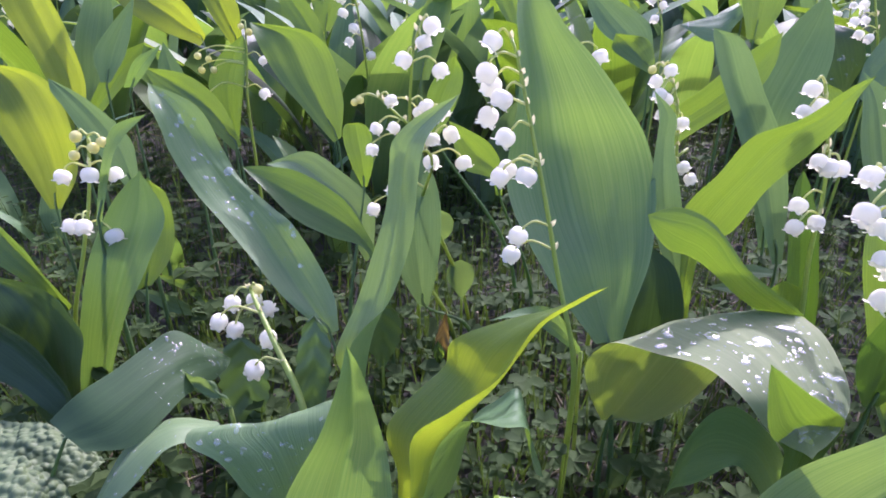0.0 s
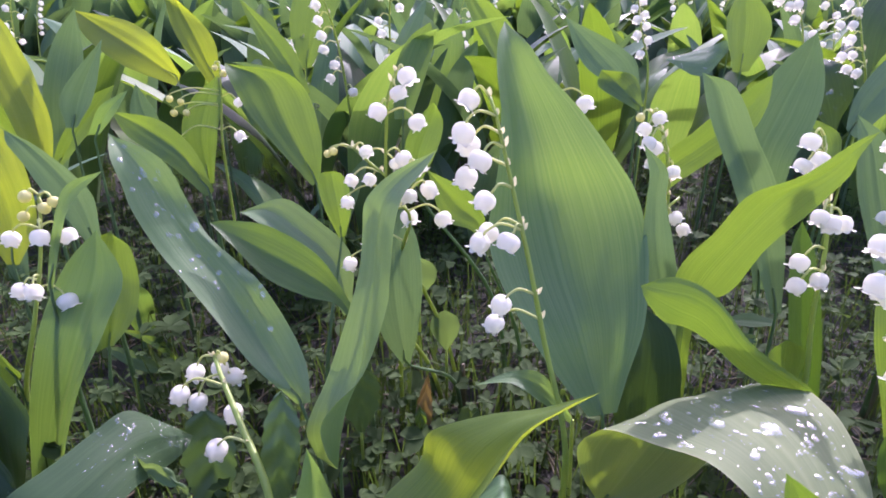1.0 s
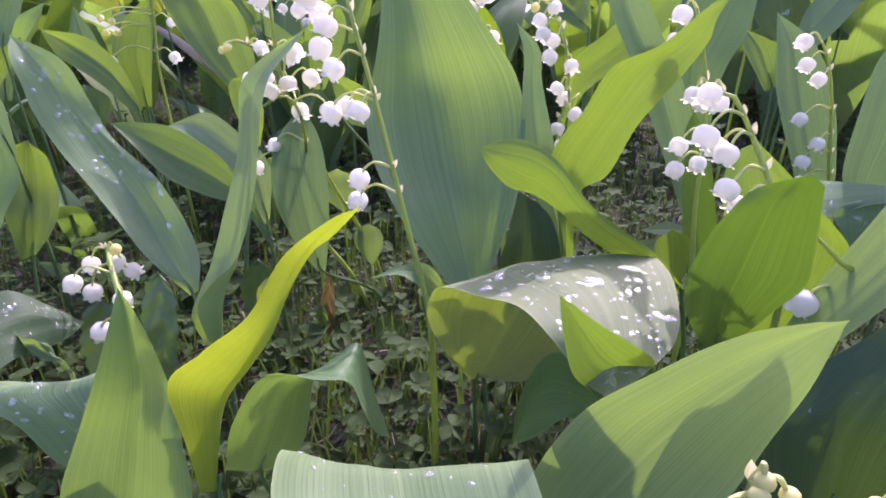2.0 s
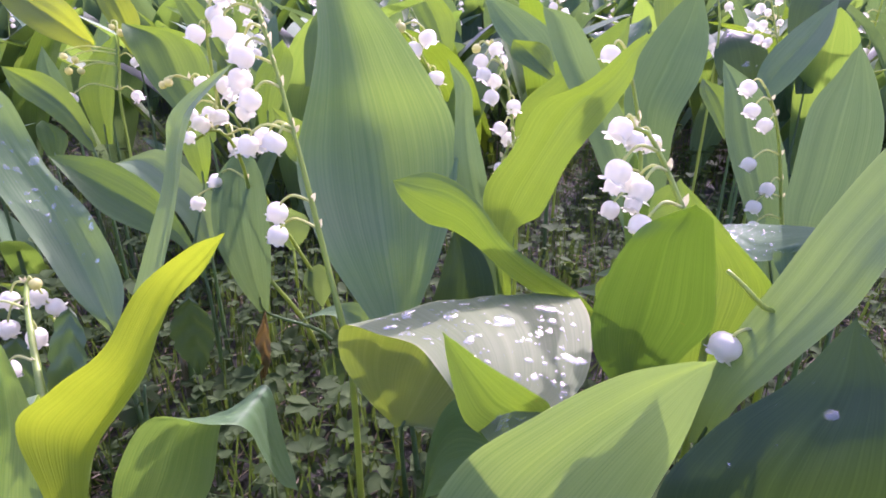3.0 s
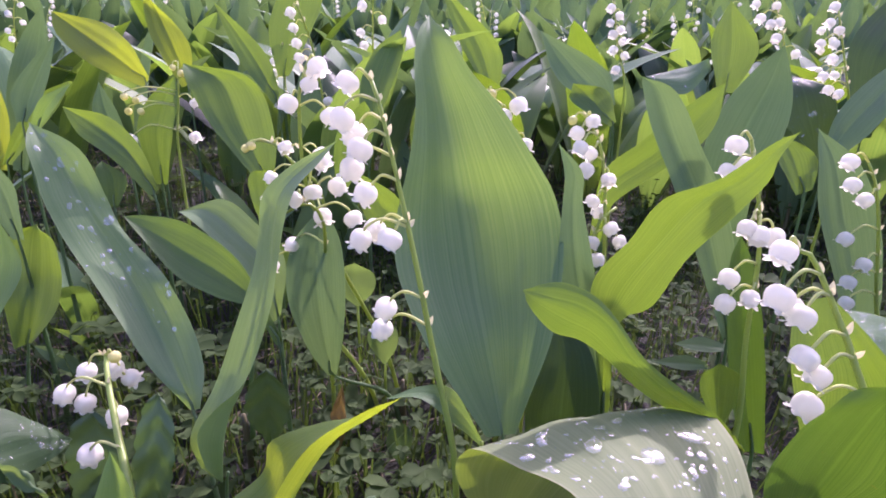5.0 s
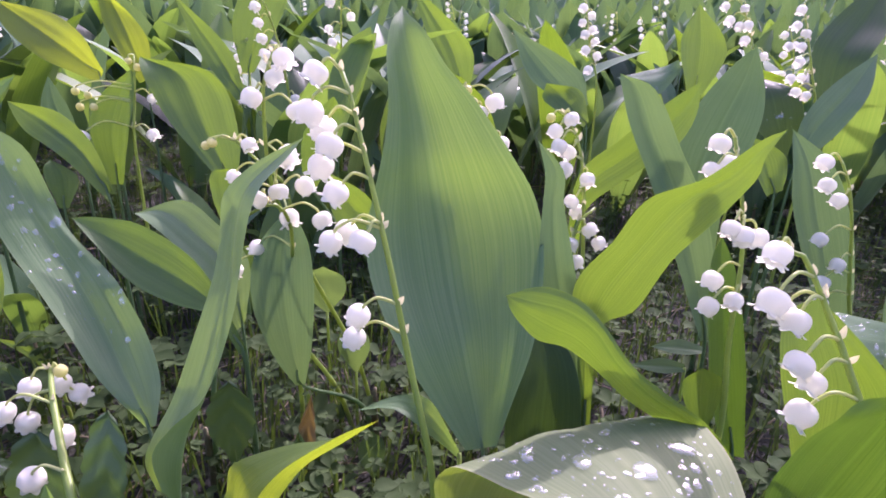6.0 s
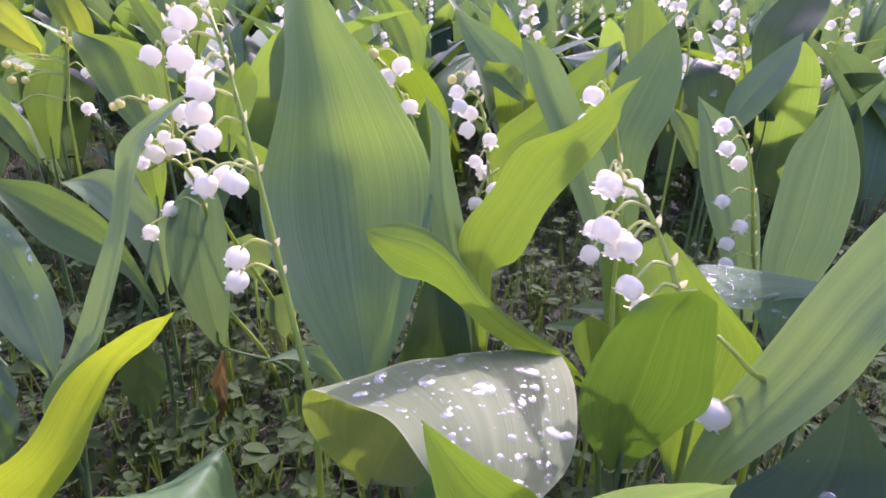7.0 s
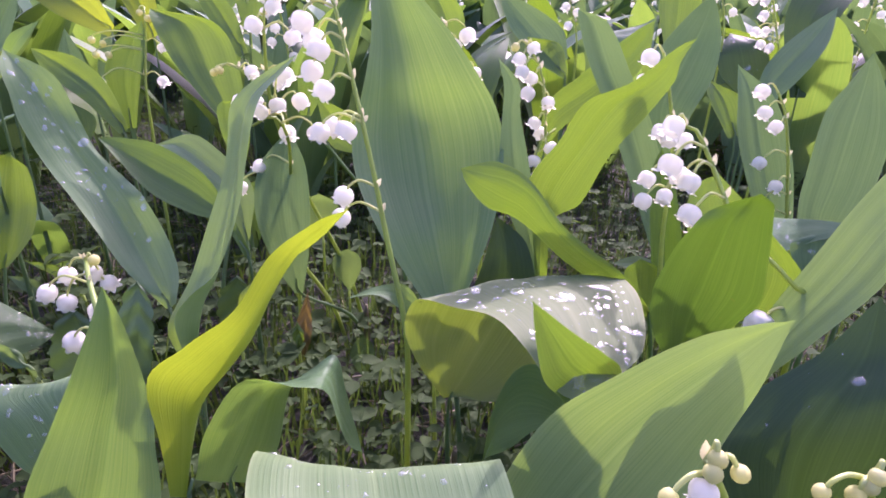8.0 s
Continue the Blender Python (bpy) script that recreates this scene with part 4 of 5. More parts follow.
leaf(p, LEAF_MISTY, [
    (-0.0344, 0.25, 0.0693, 0.0022, 0, 0.003),
    (-0.0421, 0.2635, 0.0879, 0.0084, 0.0015, 0.0037),
    (-0.0617, 0.2775, 0.1002, 0.0095, 0.0025, 0.0037),
    (-0.0787, 0.2875, 0.1069, 0.0083, 0.0025, 0.0037),
    (-0.0935, 0.29, 0.1042, 0, 0, 0)], cup=0.25, foot=[(-0.0333, 0.248, -0.006), (-0.0335, 0.2484, 0.0346)])
p = plant((0.02, 0.26, 0), "lily of the valley with waxy blue-green leaves and white bell flowers")
leaf(p, LEAF_WAXY, [
    (-0.0073, 0.232, 0.0519, 0.002, 0, 0.0001),
    (-0.0094, 0.23, 0.0703, 0.0081, 0, 0.001),
    (-0.0109, 0.23, 0.0947, 0.0119, 0, 0.001),
    (-0.0102, 0.233, 0.1123, 0.0092, 0, 0.0003),
    (-0.0075, 0.236, 0.1263, 0, 0, 0)], cup=0.2, foot=[(0.02, 0.26, -0.006), (0.0145, 0.2544, 0.0259)])
leaf(p, LEAF_YOUNG, [
    (-0.0031, 0.25, 0.1295, 0.0024, 0, 0),
    (0.0008, 0.252, 0.146, 0.0063, 0, -0.0024),
    (0.0059, 0.255, 0.1576, 0.0042, 0, -0.0018),
    (0.0064, 0.255, 0.1637, 0, 0, 0)], cup=0.25, foot=[(0.045, 0.27, -0.006), (0.0354, 0.266, 0.0648)])
spike(p, [(-0.0111, 0.247, -0.005), (-0.0111, 0.247, 0.1048), (-0.012, 0.228, 0.1386), (-0.0102, 0.22, 0.1636), (-0.0091, 0.22, 0.1723), (-0.0059, 0.22, 0.1797)],
      [(-0.0026, 0.218, 0.1781), (-0.0056, 0.218, 0.1724), (-0.0129, 0.218, 0.1665), (0.0005, 0.218, 0.1625), (-0.0051, 0.226, 0.1477), (-0.0031, 0.215, 0.1286)],
      [], 0.0068)
p = plant((0.05, 0.25, 0), "lily of the valley with sunlit yellow-green leaves on damp ground")
leaf(p, LEAF_YOUNG, [
    (0.0259, 0.23, 0.1091, 0.0012, 0, 0),
    (0.0237, 0.23, 0.1198, 0.0025, 0, 0.0028),
    (0.0152, 0.235, 0.1259, 0.0053, 0, 0.0057),
    (0.0034, 0.24, 0.1394, 0, 0, 0)], cup=0.25, foot=[(0.05, 0.25, -0.006), (0.0452, 0.246, 0.0545)])
p = plant((-0.045, 0.23, 0), "lily of the valley with sunlit yellow-green leaves and white bell flowers")
leaf(p, LEAF_YOUNG, [
    (-0.0367, 0.26, 0.1023, 0.0013, 0, 0),
    (-0.0373, 0.26, 0.1161, 0.006, 0, -0.0001),
    (-0.0388, 0.262, 0.1261, 0.0069, 0, -0.0001),
    (-0.0395, 0.263, 0.1319, 0.0046, 0, -0.0002),
    (-0.0386, 0.263, 0.1328, 0, 0, 0)], cup=0.25, foot=[(-0.045, 0.23, -0.006), (-0.0433, 0.236, 0.0512)])
spike(p, [(0.02, 0.275, -0.005), (0.0107, 0.2673, 0.0449), (-0.0078, 0.252, 0.0998), (-0.0092, 0.236, 0.1339), (-0.0159, 0.234, 0.1414), (-0.0249, 0.235, 0.1497)],
      [(-0.0285, 0.234, 0.1281), (-0.0263, 0.234, 0.137), (-0.019, 0.234, 0.1374), (-0.0197, 0.233, 0.1486), (-0.0084, 0.23, 0.1447)],
      [(-0.0322, 0.233, 0.149), (-0.0345, 0.233, 0.1481)], 0.0058)
p = plant((0.156, 0.1978, 0), "lily of the valley with fresh green leaves on damp ground")
leaf(p, LEAF_DEEP, [
    (0.1547, 0.198, 0.0474, 0.0042, 0, -0.0001),
    (0.1461, 0.199, 0.0791, 0.0065, 0, -0.0001),
    (0.1407, 0.202, 0.1066, 0.0056, 0, -0.0001),
    (0.1387, 0.205, 0.1199, 0.0042, 0, -0.0012),
    (0.1378, 0.207, 0.129, 0, 0, 0)], cup=0.3, foot=[(0.156, 0.1978, -0.006), (0.1557, 0.1979, 0.0237)])
p = plant((-0.1491, 0.1844, 0), "lily of the valley with fresh green leaves and white bell flowers")
leaf(p, LEAF, [
    (-0.1476, 0.185, 0.0181, 0.0049, 0, 0),
    (-0.1373, 0.189, 0.0567, 0.0103, -0.001, 0.0064),
    (-0.1255, 0.198, 0.091, 0.0132, 0, 0.0026),
    (-0.1188, 0.207, 0.1103, 0.0103, 0.001, -0.0016),
    (-0.118, 0.214, 0.1252, 0, 0, 0)], cup=0.25, foot=[(-0.1491, 0.1844, -0.006)])
leaf(p, LEAF_YOUNG, [
    (-0.1439, 0.241, 0.0574, -0.0042, -0.003, -0.0016, 0.0042, -0.003, 0.0016),
    (-0.1411, 0.246, 0.0729, -0.0106, -0.003, 0.0024, 0.0106, -0.003, -0.0024),
    (-0.1412, 0.253, 0.0874, -0.013, -0.003, 0.0037, 0.013, -0.003, -0.0037),
    (-0.1399, 0.257, 0.1026, -0.0089, -0.003, 0.0017, 0.0089, -0.003, -0.0017),
    (-0.1403, 0.259, 0.1072, 0, -0.003, 0, 0, -0.003, 0)], cup=0.1, foot=[(-0.1463, 0.235, -0.006), (-0.1461, 0.236, 0.03)])
spike(p, [(-0.1541, 0.2, -0.005), (-0.1541, 0.2, 0.0562), (-0.1427, 0.204, 0.0946), (-0.1379, 0.207, 0.1118), (-0.1339, 0.209, 0.1287), (-0.1321, 0.21, 0.1399)],
      [(-0.1442, 0.207, 0.1246), (-0.1302, 0.202, 0.1271), (-0.124, 0.207, 0.1255), (-0.1453, 0.205, 0.1048), (-0.1369, 0.2, 0.1069), (-0.1274, 0.202, 0.1018)],
      [(-0.1352, 0.208, 0.1402), (-0.1372, 0.207, 0.1331), (-0.13, 0.208, 0.1358), (-0.1261, 0.208, 0.138)], 0.007)
p = plant((-0.1906, 0.2592, 0), "lily of the valley with sunlit yellow-green leaves on damp ground")
leaf(p, LEAF_BACKLIT, [
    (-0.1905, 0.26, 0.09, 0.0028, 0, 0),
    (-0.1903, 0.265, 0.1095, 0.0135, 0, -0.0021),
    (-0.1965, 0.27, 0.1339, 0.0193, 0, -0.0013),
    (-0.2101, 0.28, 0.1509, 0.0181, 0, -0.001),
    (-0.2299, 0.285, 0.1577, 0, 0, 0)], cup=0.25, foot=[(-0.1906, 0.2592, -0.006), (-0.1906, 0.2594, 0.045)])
leaf(p, LEAF_WAXY, [
    (-0.1431, 0.25, 0.1028, 0.0027, 0, 0),
    (-0.1487, 0.2525, 0.125, 0.0104, -0.0025, 0.002),
    (-0.1644, 0.2575, 0.1443, 0.0096, -0.0025, -0.0007),
    (-0.177, 0.262, 0.1527, 0, 0, 0)], cup=0.25, foot=[(-0.1422, 0.2496, -0.006), (-0.1424, 0.2497, 0.0514)])
p = plant((-0.2368, 0.3596, 0), "lily of the valley with sunlit yellow-green leaves on damp ground")
leaf(p, LEAF_BACKLIT, [
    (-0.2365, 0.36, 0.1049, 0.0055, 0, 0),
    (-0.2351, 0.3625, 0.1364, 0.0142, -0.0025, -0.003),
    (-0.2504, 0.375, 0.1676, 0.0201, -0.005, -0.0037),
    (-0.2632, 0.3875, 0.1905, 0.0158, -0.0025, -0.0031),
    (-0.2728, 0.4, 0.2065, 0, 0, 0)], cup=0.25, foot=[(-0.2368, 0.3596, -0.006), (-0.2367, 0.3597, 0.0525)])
p = plant((-0.132, 0.1993, 0), "lily of the valley with fresh green leaves on damp ground")
leaf(p, LEAF, [
    (-0.131, 0.2, 0.1072, 0.0011, 0, 0),
    (-0.1241, 0.205, 0.1315, 0.0024, 0, 0.0011),
    (-0.1198, 0.21, 0.1415, 0.0019, 0, -0.0016),
    (-0.11, 0.214, 0.1473, 0, 0, 0)], cup=0.25, foot=[(-0.132, 0.1993, -0.006), (-0.1318, 0.1994, 0.0536)])
p = plant((-0.2408, 0.3789, 0), "lily of the valley with waxy blue-green leaves on damp ground")
leaf(p, LEAF_WAXY, [
    (-0.2393, 0.38, 0.1, 0.0048, 0, 0),
    (-0.2297, 0.3875, 0.1469, 0.011, -0.0025, -0.0068),
    (-0.2251, 0.4, 0.1754, 0.0083, 0, -0.0051),
    (-0.2153, 0.4, 0.2002, 0, 0, 0)], cup=0.25, foot=[(-0.2408, 0.3789, -0.006), (-0.2405, 0.3791, 0.05)])
leaf(p, LEAF_YOUNG, [
    (-0.2144, 0.34, 0.1133, 0.0026, 0, 0),
    (-0.1997, 0.34, 0.1311, 0.006, 0, -0.0008),
    (-0.185, 0.345, 0.1489, 0.0049, 0, -0.0032),
    (-0.1743, 0.35, 0.1597, 0, 0, 0)], cup=0.25, foot=[(-0.2166, 0.34, -0.006), (-0.2161, 0.34, 0.0567)])
p = plant((-0.1453, 0.1696, 0), "lily of the valley with waxy blue-green leaves on damp ground")
leaf(p, LEAF_SHADED, [
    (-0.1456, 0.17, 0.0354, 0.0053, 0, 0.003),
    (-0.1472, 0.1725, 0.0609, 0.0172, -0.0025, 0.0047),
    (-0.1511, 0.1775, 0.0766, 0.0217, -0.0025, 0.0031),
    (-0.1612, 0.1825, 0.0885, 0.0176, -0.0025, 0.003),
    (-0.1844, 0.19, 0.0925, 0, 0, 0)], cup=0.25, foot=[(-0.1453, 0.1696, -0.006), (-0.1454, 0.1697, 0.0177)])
leaf(p, LEAF_SHADED, [
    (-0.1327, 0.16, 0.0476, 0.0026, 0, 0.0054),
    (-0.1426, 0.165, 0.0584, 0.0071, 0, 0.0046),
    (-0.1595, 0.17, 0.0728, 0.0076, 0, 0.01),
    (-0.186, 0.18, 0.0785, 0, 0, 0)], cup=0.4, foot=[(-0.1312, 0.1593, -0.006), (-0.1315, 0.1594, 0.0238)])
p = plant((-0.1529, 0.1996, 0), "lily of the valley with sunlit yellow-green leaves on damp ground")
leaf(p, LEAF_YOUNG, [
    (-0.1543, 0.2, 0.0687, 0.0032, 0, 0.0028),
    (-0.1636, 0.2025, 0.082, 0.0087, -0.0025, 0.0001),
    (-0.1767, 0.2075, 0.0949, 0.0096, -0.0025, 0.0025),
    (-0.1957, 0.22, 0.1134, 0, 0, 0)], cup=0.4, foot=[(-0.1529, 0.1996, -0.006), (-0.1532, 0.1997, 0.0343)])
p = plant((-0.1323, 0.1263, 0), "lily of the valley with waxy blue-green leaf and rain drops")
leaf(p, LEAF_SHADED, [
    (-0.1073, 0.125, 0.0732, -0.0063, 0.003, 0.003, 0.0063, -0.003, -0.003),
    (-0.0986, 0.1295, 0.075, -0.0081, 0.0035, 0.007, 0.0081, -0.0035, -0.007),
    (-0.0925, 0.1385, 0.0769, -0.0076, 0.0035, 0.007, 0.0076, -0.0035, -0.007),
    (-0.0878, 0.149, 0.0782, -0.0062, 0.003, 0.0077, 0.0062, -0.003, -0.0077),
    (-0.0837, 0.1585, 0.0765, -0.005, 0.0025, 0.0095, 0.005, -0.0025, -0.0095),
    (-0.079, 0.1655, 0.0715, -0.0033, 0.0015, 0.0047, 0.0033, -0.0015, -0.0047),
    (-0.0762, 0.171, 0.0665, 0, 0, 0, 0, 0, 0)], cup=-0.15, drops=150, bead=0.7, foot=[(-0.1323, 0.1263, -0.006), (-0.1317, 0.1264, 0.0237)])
spike(p, [(-0.040, 0.136, -0.005), (-0.0435, 0.1405, 0.045), (-0.0446, 0.1474, 0.0654), (-0.0575, 0.166, 0.0772), (-0.067, 0.180, 0.0842), (-0.072, 0.1886, 0.0868)],
      [(-0.0795, 0.1881, 0.0803), (-0.0821, 0.1796, 0.0773), (-0.0777, 0.1817, 0.0723), (-0.0683, 0.193, 0.0748), (-0.0722, 0.1913, 0.0797), (-0.0625, 0.1741, 0.0737), (-0.0649, 0.1624, 0.0683)],
      [(-0.0690, 0.188, 0.0865)], 0.0072, thick=1.5)
p = plant((-0.0562, 0.1359, 0), "lily of the valley with dewy grey-green leaf and rain drops")
leaf(p, LEAF_MISTY, [
    (-0.055, 0.135, 0.0314, 0.0029, 0, 0),
    (-0.0468, 0.129, 0.0681, 0.011, 0.001, 0.0014),
    (-0.0466, 0.124, 0.082, 0.019, 0.004, 0.002),
    (-0.0466, 0.1195, 0.0812, 0.0212, 0.0025, 0.0024),
    (-0.0428, 0.1165, 0.0759, 0.0164, 0.0015, 0.0012),
    (-0.0402, 0.1145, 0.0652, 0.012, 0.0005, 0.0023),
    (-0.0436, 0.114, 0.0549, 0, 0, 0)], cup=-0.12, drops=120, bead=1.2, foot=[(-0.0562, 0.1359, -0.006), (-0.056, 0.1357, 0.0157)])
leaf(p, LEAF_MISTY, [
    (-0.068, 0.1375, 0.0646, -0.0021, 0.0025, 0.0008),
    (-0.0809, 0.1315, 0.0692, -0.003, 0.0065, -0.0004),
    (-0.0915, 0.1225, 0.0634, -0.0037, 0.0075, 0.001),
    (-0.1034, 0.11, 0.0476, 0, 0, 0)], cup=-0.2, drops=40, foot=[(-0.0661, 0.1384, -0.006), (-0.0664, 0.1382, 0.0323)])
p = plant((-0.1647, 0.4185, 0), "lily of the valley with sunlit yellow-green leaves on damp ground")
leaf(p, LEAF_BACKLIT, [
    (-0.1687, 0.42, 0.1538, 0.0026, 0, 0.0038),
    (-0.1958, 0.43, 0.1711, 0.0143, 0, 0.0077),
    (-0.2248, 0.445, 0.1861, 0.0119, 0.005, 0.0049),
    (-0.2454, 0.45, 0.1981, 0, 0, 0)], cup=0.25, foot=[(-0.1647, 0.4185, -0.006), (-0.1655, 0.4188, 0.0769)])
p = plant((-0.1573, 0.4585, 0), "lily of the valley with sunlit yellow-green leaves on damp ground")
leaf(p, LEAF_BACKLIT, [
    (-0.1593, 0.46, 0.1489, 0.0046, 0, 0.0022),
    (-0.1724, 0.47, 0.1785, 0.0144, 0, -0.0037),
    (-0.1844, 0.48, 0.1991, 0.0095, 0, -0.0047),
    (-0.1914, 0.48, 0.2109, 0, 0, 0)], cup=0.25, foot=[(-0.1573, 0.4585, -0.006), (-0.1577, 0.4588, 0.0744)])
p = plant((-0.0613, 0.3385, 0), "lily of the valley with fresh green leaves on damp ground")
leaf(p, LEAF_YOUNG, [
    (-0.0637, 0.34, 0.1043, 0.0026, 0, 0.0018),
    (-0.0795, 0.35, 0.1347, 0.0191, 0, -0.0044),
    (-0.0934, 0.36, 0.1618, 0.0195, 0, -0.0011),
    (-0.1159, 0.365, 0.1698, 0, 0, 0)], cup=0.25, foot=[(-0.0613, 0.3385, -0.006), (-0.0618, 0.3388, 0.0522)])
p = plant((-0.1309, 0.3492, 0), "lily of the valley with fresh green leaves and white bell flowers")
leaf(p, LEAF_YOUNG, [
    (-0.1312, 0.35, 0.1015, 0.0034, 0, 0.0001),
    (-0.1327, 0.355, 0.1309, 0.0106, 0, 0.0003),
    (-0.1276, 0.36, 0.1499, 0.009, 0, 0.0002),
    (-0.1198, 0.362, 0.1633, 0, 0, 0)], cup=0.25, foot=[(-0.1309, 0.3492, -0.006), (-0.131, 0.3494, 0.0508)])
spike(p, [(-0.1208, 0.355, -0.005), (-0.1208, 0.355, 0.1228), (-0.1193, 0.36, 0.1486), (-0.1189, 0.365, 0.1704)],
      [(-0.1085, 0.358, 0.1482), (-0.109, 0.353, 0.1296), (-0.1395, 0.34, 0.1297)],
      [(-0.1212, 0.363, 0.1674), (-0.1169, 0.363, 0.1642), (-0.1449, 0.35, 0.1519), (-0.1388, 0.35, 0.1502), (-0.1367, 0.35, 0.1439), (-0.1439, 0.35, 0.1439)], 0.007)
p = plant((-0.1119, 0.3085, 0), "lily of the valley with sunlit yellow-green leaves on damp ground")
leaf(p, LEAF_YOUNG, [
    (-0.1144, 0.31, 0.1077, 0.0025, 0, 0.0016),
    (-0.1314, 0.32, 0.127, 0.0079, 0, 0.004),
    (-0.153, 0.33, 0.1391, 0.0088, 0, 0.0048),
    (-0.1711, 0.335, 0.1476, 0, 0, 0)], cup=0.25, foot=[(-0.1119, 0.3085, -0.006), (-0.1124, 0.3088, 0.0539)])
p = plant((-0.1654, 0.3792, 0), "lily of the valley with waxy blue-green leaves on damp ground")
leaf(p, LEAF_WAXY, [
    (-0.1672, 0.38, 0.116, 0.0029, 0, 0.001),
    (-0.1793, 0.385, 0.1373, 0.008, 0, 0.002),
    (-0.1832, 0.39, 0.1561, 0, 0, 0)], cup=0.25, foot=[(-0.1654, 0.3792, -0.006), (-0.1658, 0.3794, 0.058)])
p = plant((-0.1923, 0.3293, 0), "lily of the valley with waxy blue-green leaves on damp ground")
leaf(p, LEAF_WAXY, [
    (-0.1915, 0.33, 0.1396, 0.0031, 0, 0.0001),
    (-0.1861, 0.335, 0.1571, 0.0093, 0, 0.0002),
    (-0.1695, 0.34, 0.1848, 0, 0, 0)], cup=0.25, foot=[(-0.1923, 0.3293, -0.006), (-0.1921, 0.3294, 0.0698)])
p = plant((-0.1638, 0.3, 0), "lily of the valley with fresh green leaves on damp ground")
leaf(p, LEAF, [
    (-0.1623, 0.3, 0.142, 0.0028, 0, 0.0001),
    (-0.1523, 0.3, 0.1544, 0.0038, 0, -0.0012),
    (-0.1433, 0.305, 0.1628, 0, 0, 0)], cup=0.25, foot=[(-0.1638, 0.3, -0.006), (-0.1635, 0.3, 0.071)])
p = plant((-0.1437, 0.3193, 0), "lily of the valley with sunlit yellow-green leaves on damp ground")
leaf(p, LEAF_YOUNG, [
    (-0.1439, 0.32, 0.0961, 0.0024, 0, 0.0001),
    (-0.1451, 0.325, 0.1124, 0.0085, 0, -0.0014),
    (-0.1524, 0.33, 0.1193, 0, 0, 0)], cup=0.25, foot=[(-0.1437, 0.3193, -0.006), (-0.1438, 0.3194, 0.048)])
p = plant((-0.0867, 0.4485, 0), "lily of the valley with sunlit yellow-green leaves on damp ground")
leaf(p, LEAF_YOUNG, [
    (-0.0895, 0.45, 0.1393, 0.0034, 0, 0.0021),
    (-0.1084, 0.46, 0.1702, 0.0101, 0, 0.0022),
    (-0.1369, 0.47, 0.2073, 0, 0, 0)], cup=0.25, foot=[(-0.0867, 0.4485, -0.006), (-0.0873, 0.4488, 0.0696)])
p = plant((-0.0995, 0.4985, 0), "lily of the valley with sunlit yellow-green leaves on damp ground")
leaf(p, LEAF_YOUNG, [
    (-0.0986, 0.5, 0.1537, 0.0046, 0, 0.0001),
    (-0.0925, 0.51, 0.1883, 0.0177, 0, 0.0004),
    (-0.0829, 0.52, 0.2205, 0.0159, 0, -0.0017),
    (-0.082, 0.53, 0.2399, 0, 0, 0)], cup=0.25, foot=[(-0.0995, 0.4985, -0.006), (-0.0994, 0.4988, 0.0769)])
p = plant((-0.0158, 0.3985, 0), "lily of the valley with fresh green leaves on damp ground")
leaf(p, LEAF_YOUNG, [
    (-0.015, 0.4, 0.1303, 0.0056, 0, 0.0001),
    (-0.0097, 0.41, 0.1584, 0.0109, 0, 0.0003),
    (-0.0025, 0.42, 0.1776, 0.0086, 0, -0.0016),
    (0.0046, 0.425, 0.1904, 0, 0, 0)], cup=0.25, foot=[(-0.0158, 0.3985, -0.006), (-0.0156, 0.3988, 0.0651)])
p = plant((0.0766, 0.5485, 0), "lily of the valley with sunlit yellow-green leaves on damp ground")
leaf(p, LEAF_YOUNG, [
    (0.0746, 0.55, 0.1397, 0.0051, 0, 0.0001),
    (0.061, 0.56, 0.1801, 0.0183, 0, -0.002),
    (0.0249, 0.57, 0.2293, 0, 0, 0)], cup=0.25, foot=[(0.0766, 0.5485, -0.006), (0.0762, 0.5488, 0.0698)])
p = plant((0.1502, 0.4185, 0), "lily of the valley with waxy blue-green leaves and white bell flowers")
leaf(p, LEAF_WAXY, [
    (0.1472, 0.42, 0.1447, 0.0026, 0, 0.0019),
    (0.1273, 0.43, 0.1638, 0.0155, 0, 0.0041),
    (0.0976, 0.44, 0.1925, 0, 0, 0)], cup=0.25, foot=[(0.1502, 0.4185, -0.006), (0.1496, 0.4188, 0.0723)])
spike(p, [(0.1573, 0.43, -0.005), (0.1573, 0.43, 0.1533), (0.1494, 0.435, 0.1861), (0.1445, 0.44, 0.2144)],
      [(0.1438, 0.438, 0.2067), (0.1497, 0.438, 0.2022), (0.143, 0.433, 0.1974), (0.1503, 0.433, 0.1933), (0.1457, 0.433, 0.1904), (0.1527, 0.433, 0.1862), (0.1473, 0.433, 0.1807), (0.155, 0.433, 0.1772), (0.1491, 0.428, 0.1682)],
      [], 0.0062)
p = plant((0.1469, 0.3985, 0), "lily of the valley with sunlit yellow-green leaves on damp ground")
leaf(p, LEAF_YOUNG, [
    (0.1445, 0.4, 0.1362, 0.0016, 0, 0.0019),
    (0.1285, 0.41, 0.1527, 0.0111, 0, 0.0039),
    (0.1177, 0.41, 0.1603, 0, 0, 0)], cup=0.25, foot=[(0.1469, 0.3985, -0.006), (0.1465, 0.3988, 0.0681)])
p = plant((0.2483, 0.4785, 0), "lily of the valley with sunlit yellow-green leaves and white bell flowers")
leaf(p, LEAF_YOUNG, [
    (0.2489, 0.48, 0.1507, 0.0065, 0, 0.0002),
    (0.2529, 0.49, 0.1857, 0.0185, 0, -0.0016),
    (0.249, 0.5, 0.2168, 0, 0, 0)], cup=0.25, foot=[(0.2483, 0.4785, -0.006), (0.2484, 0.4788, 0.0753)])
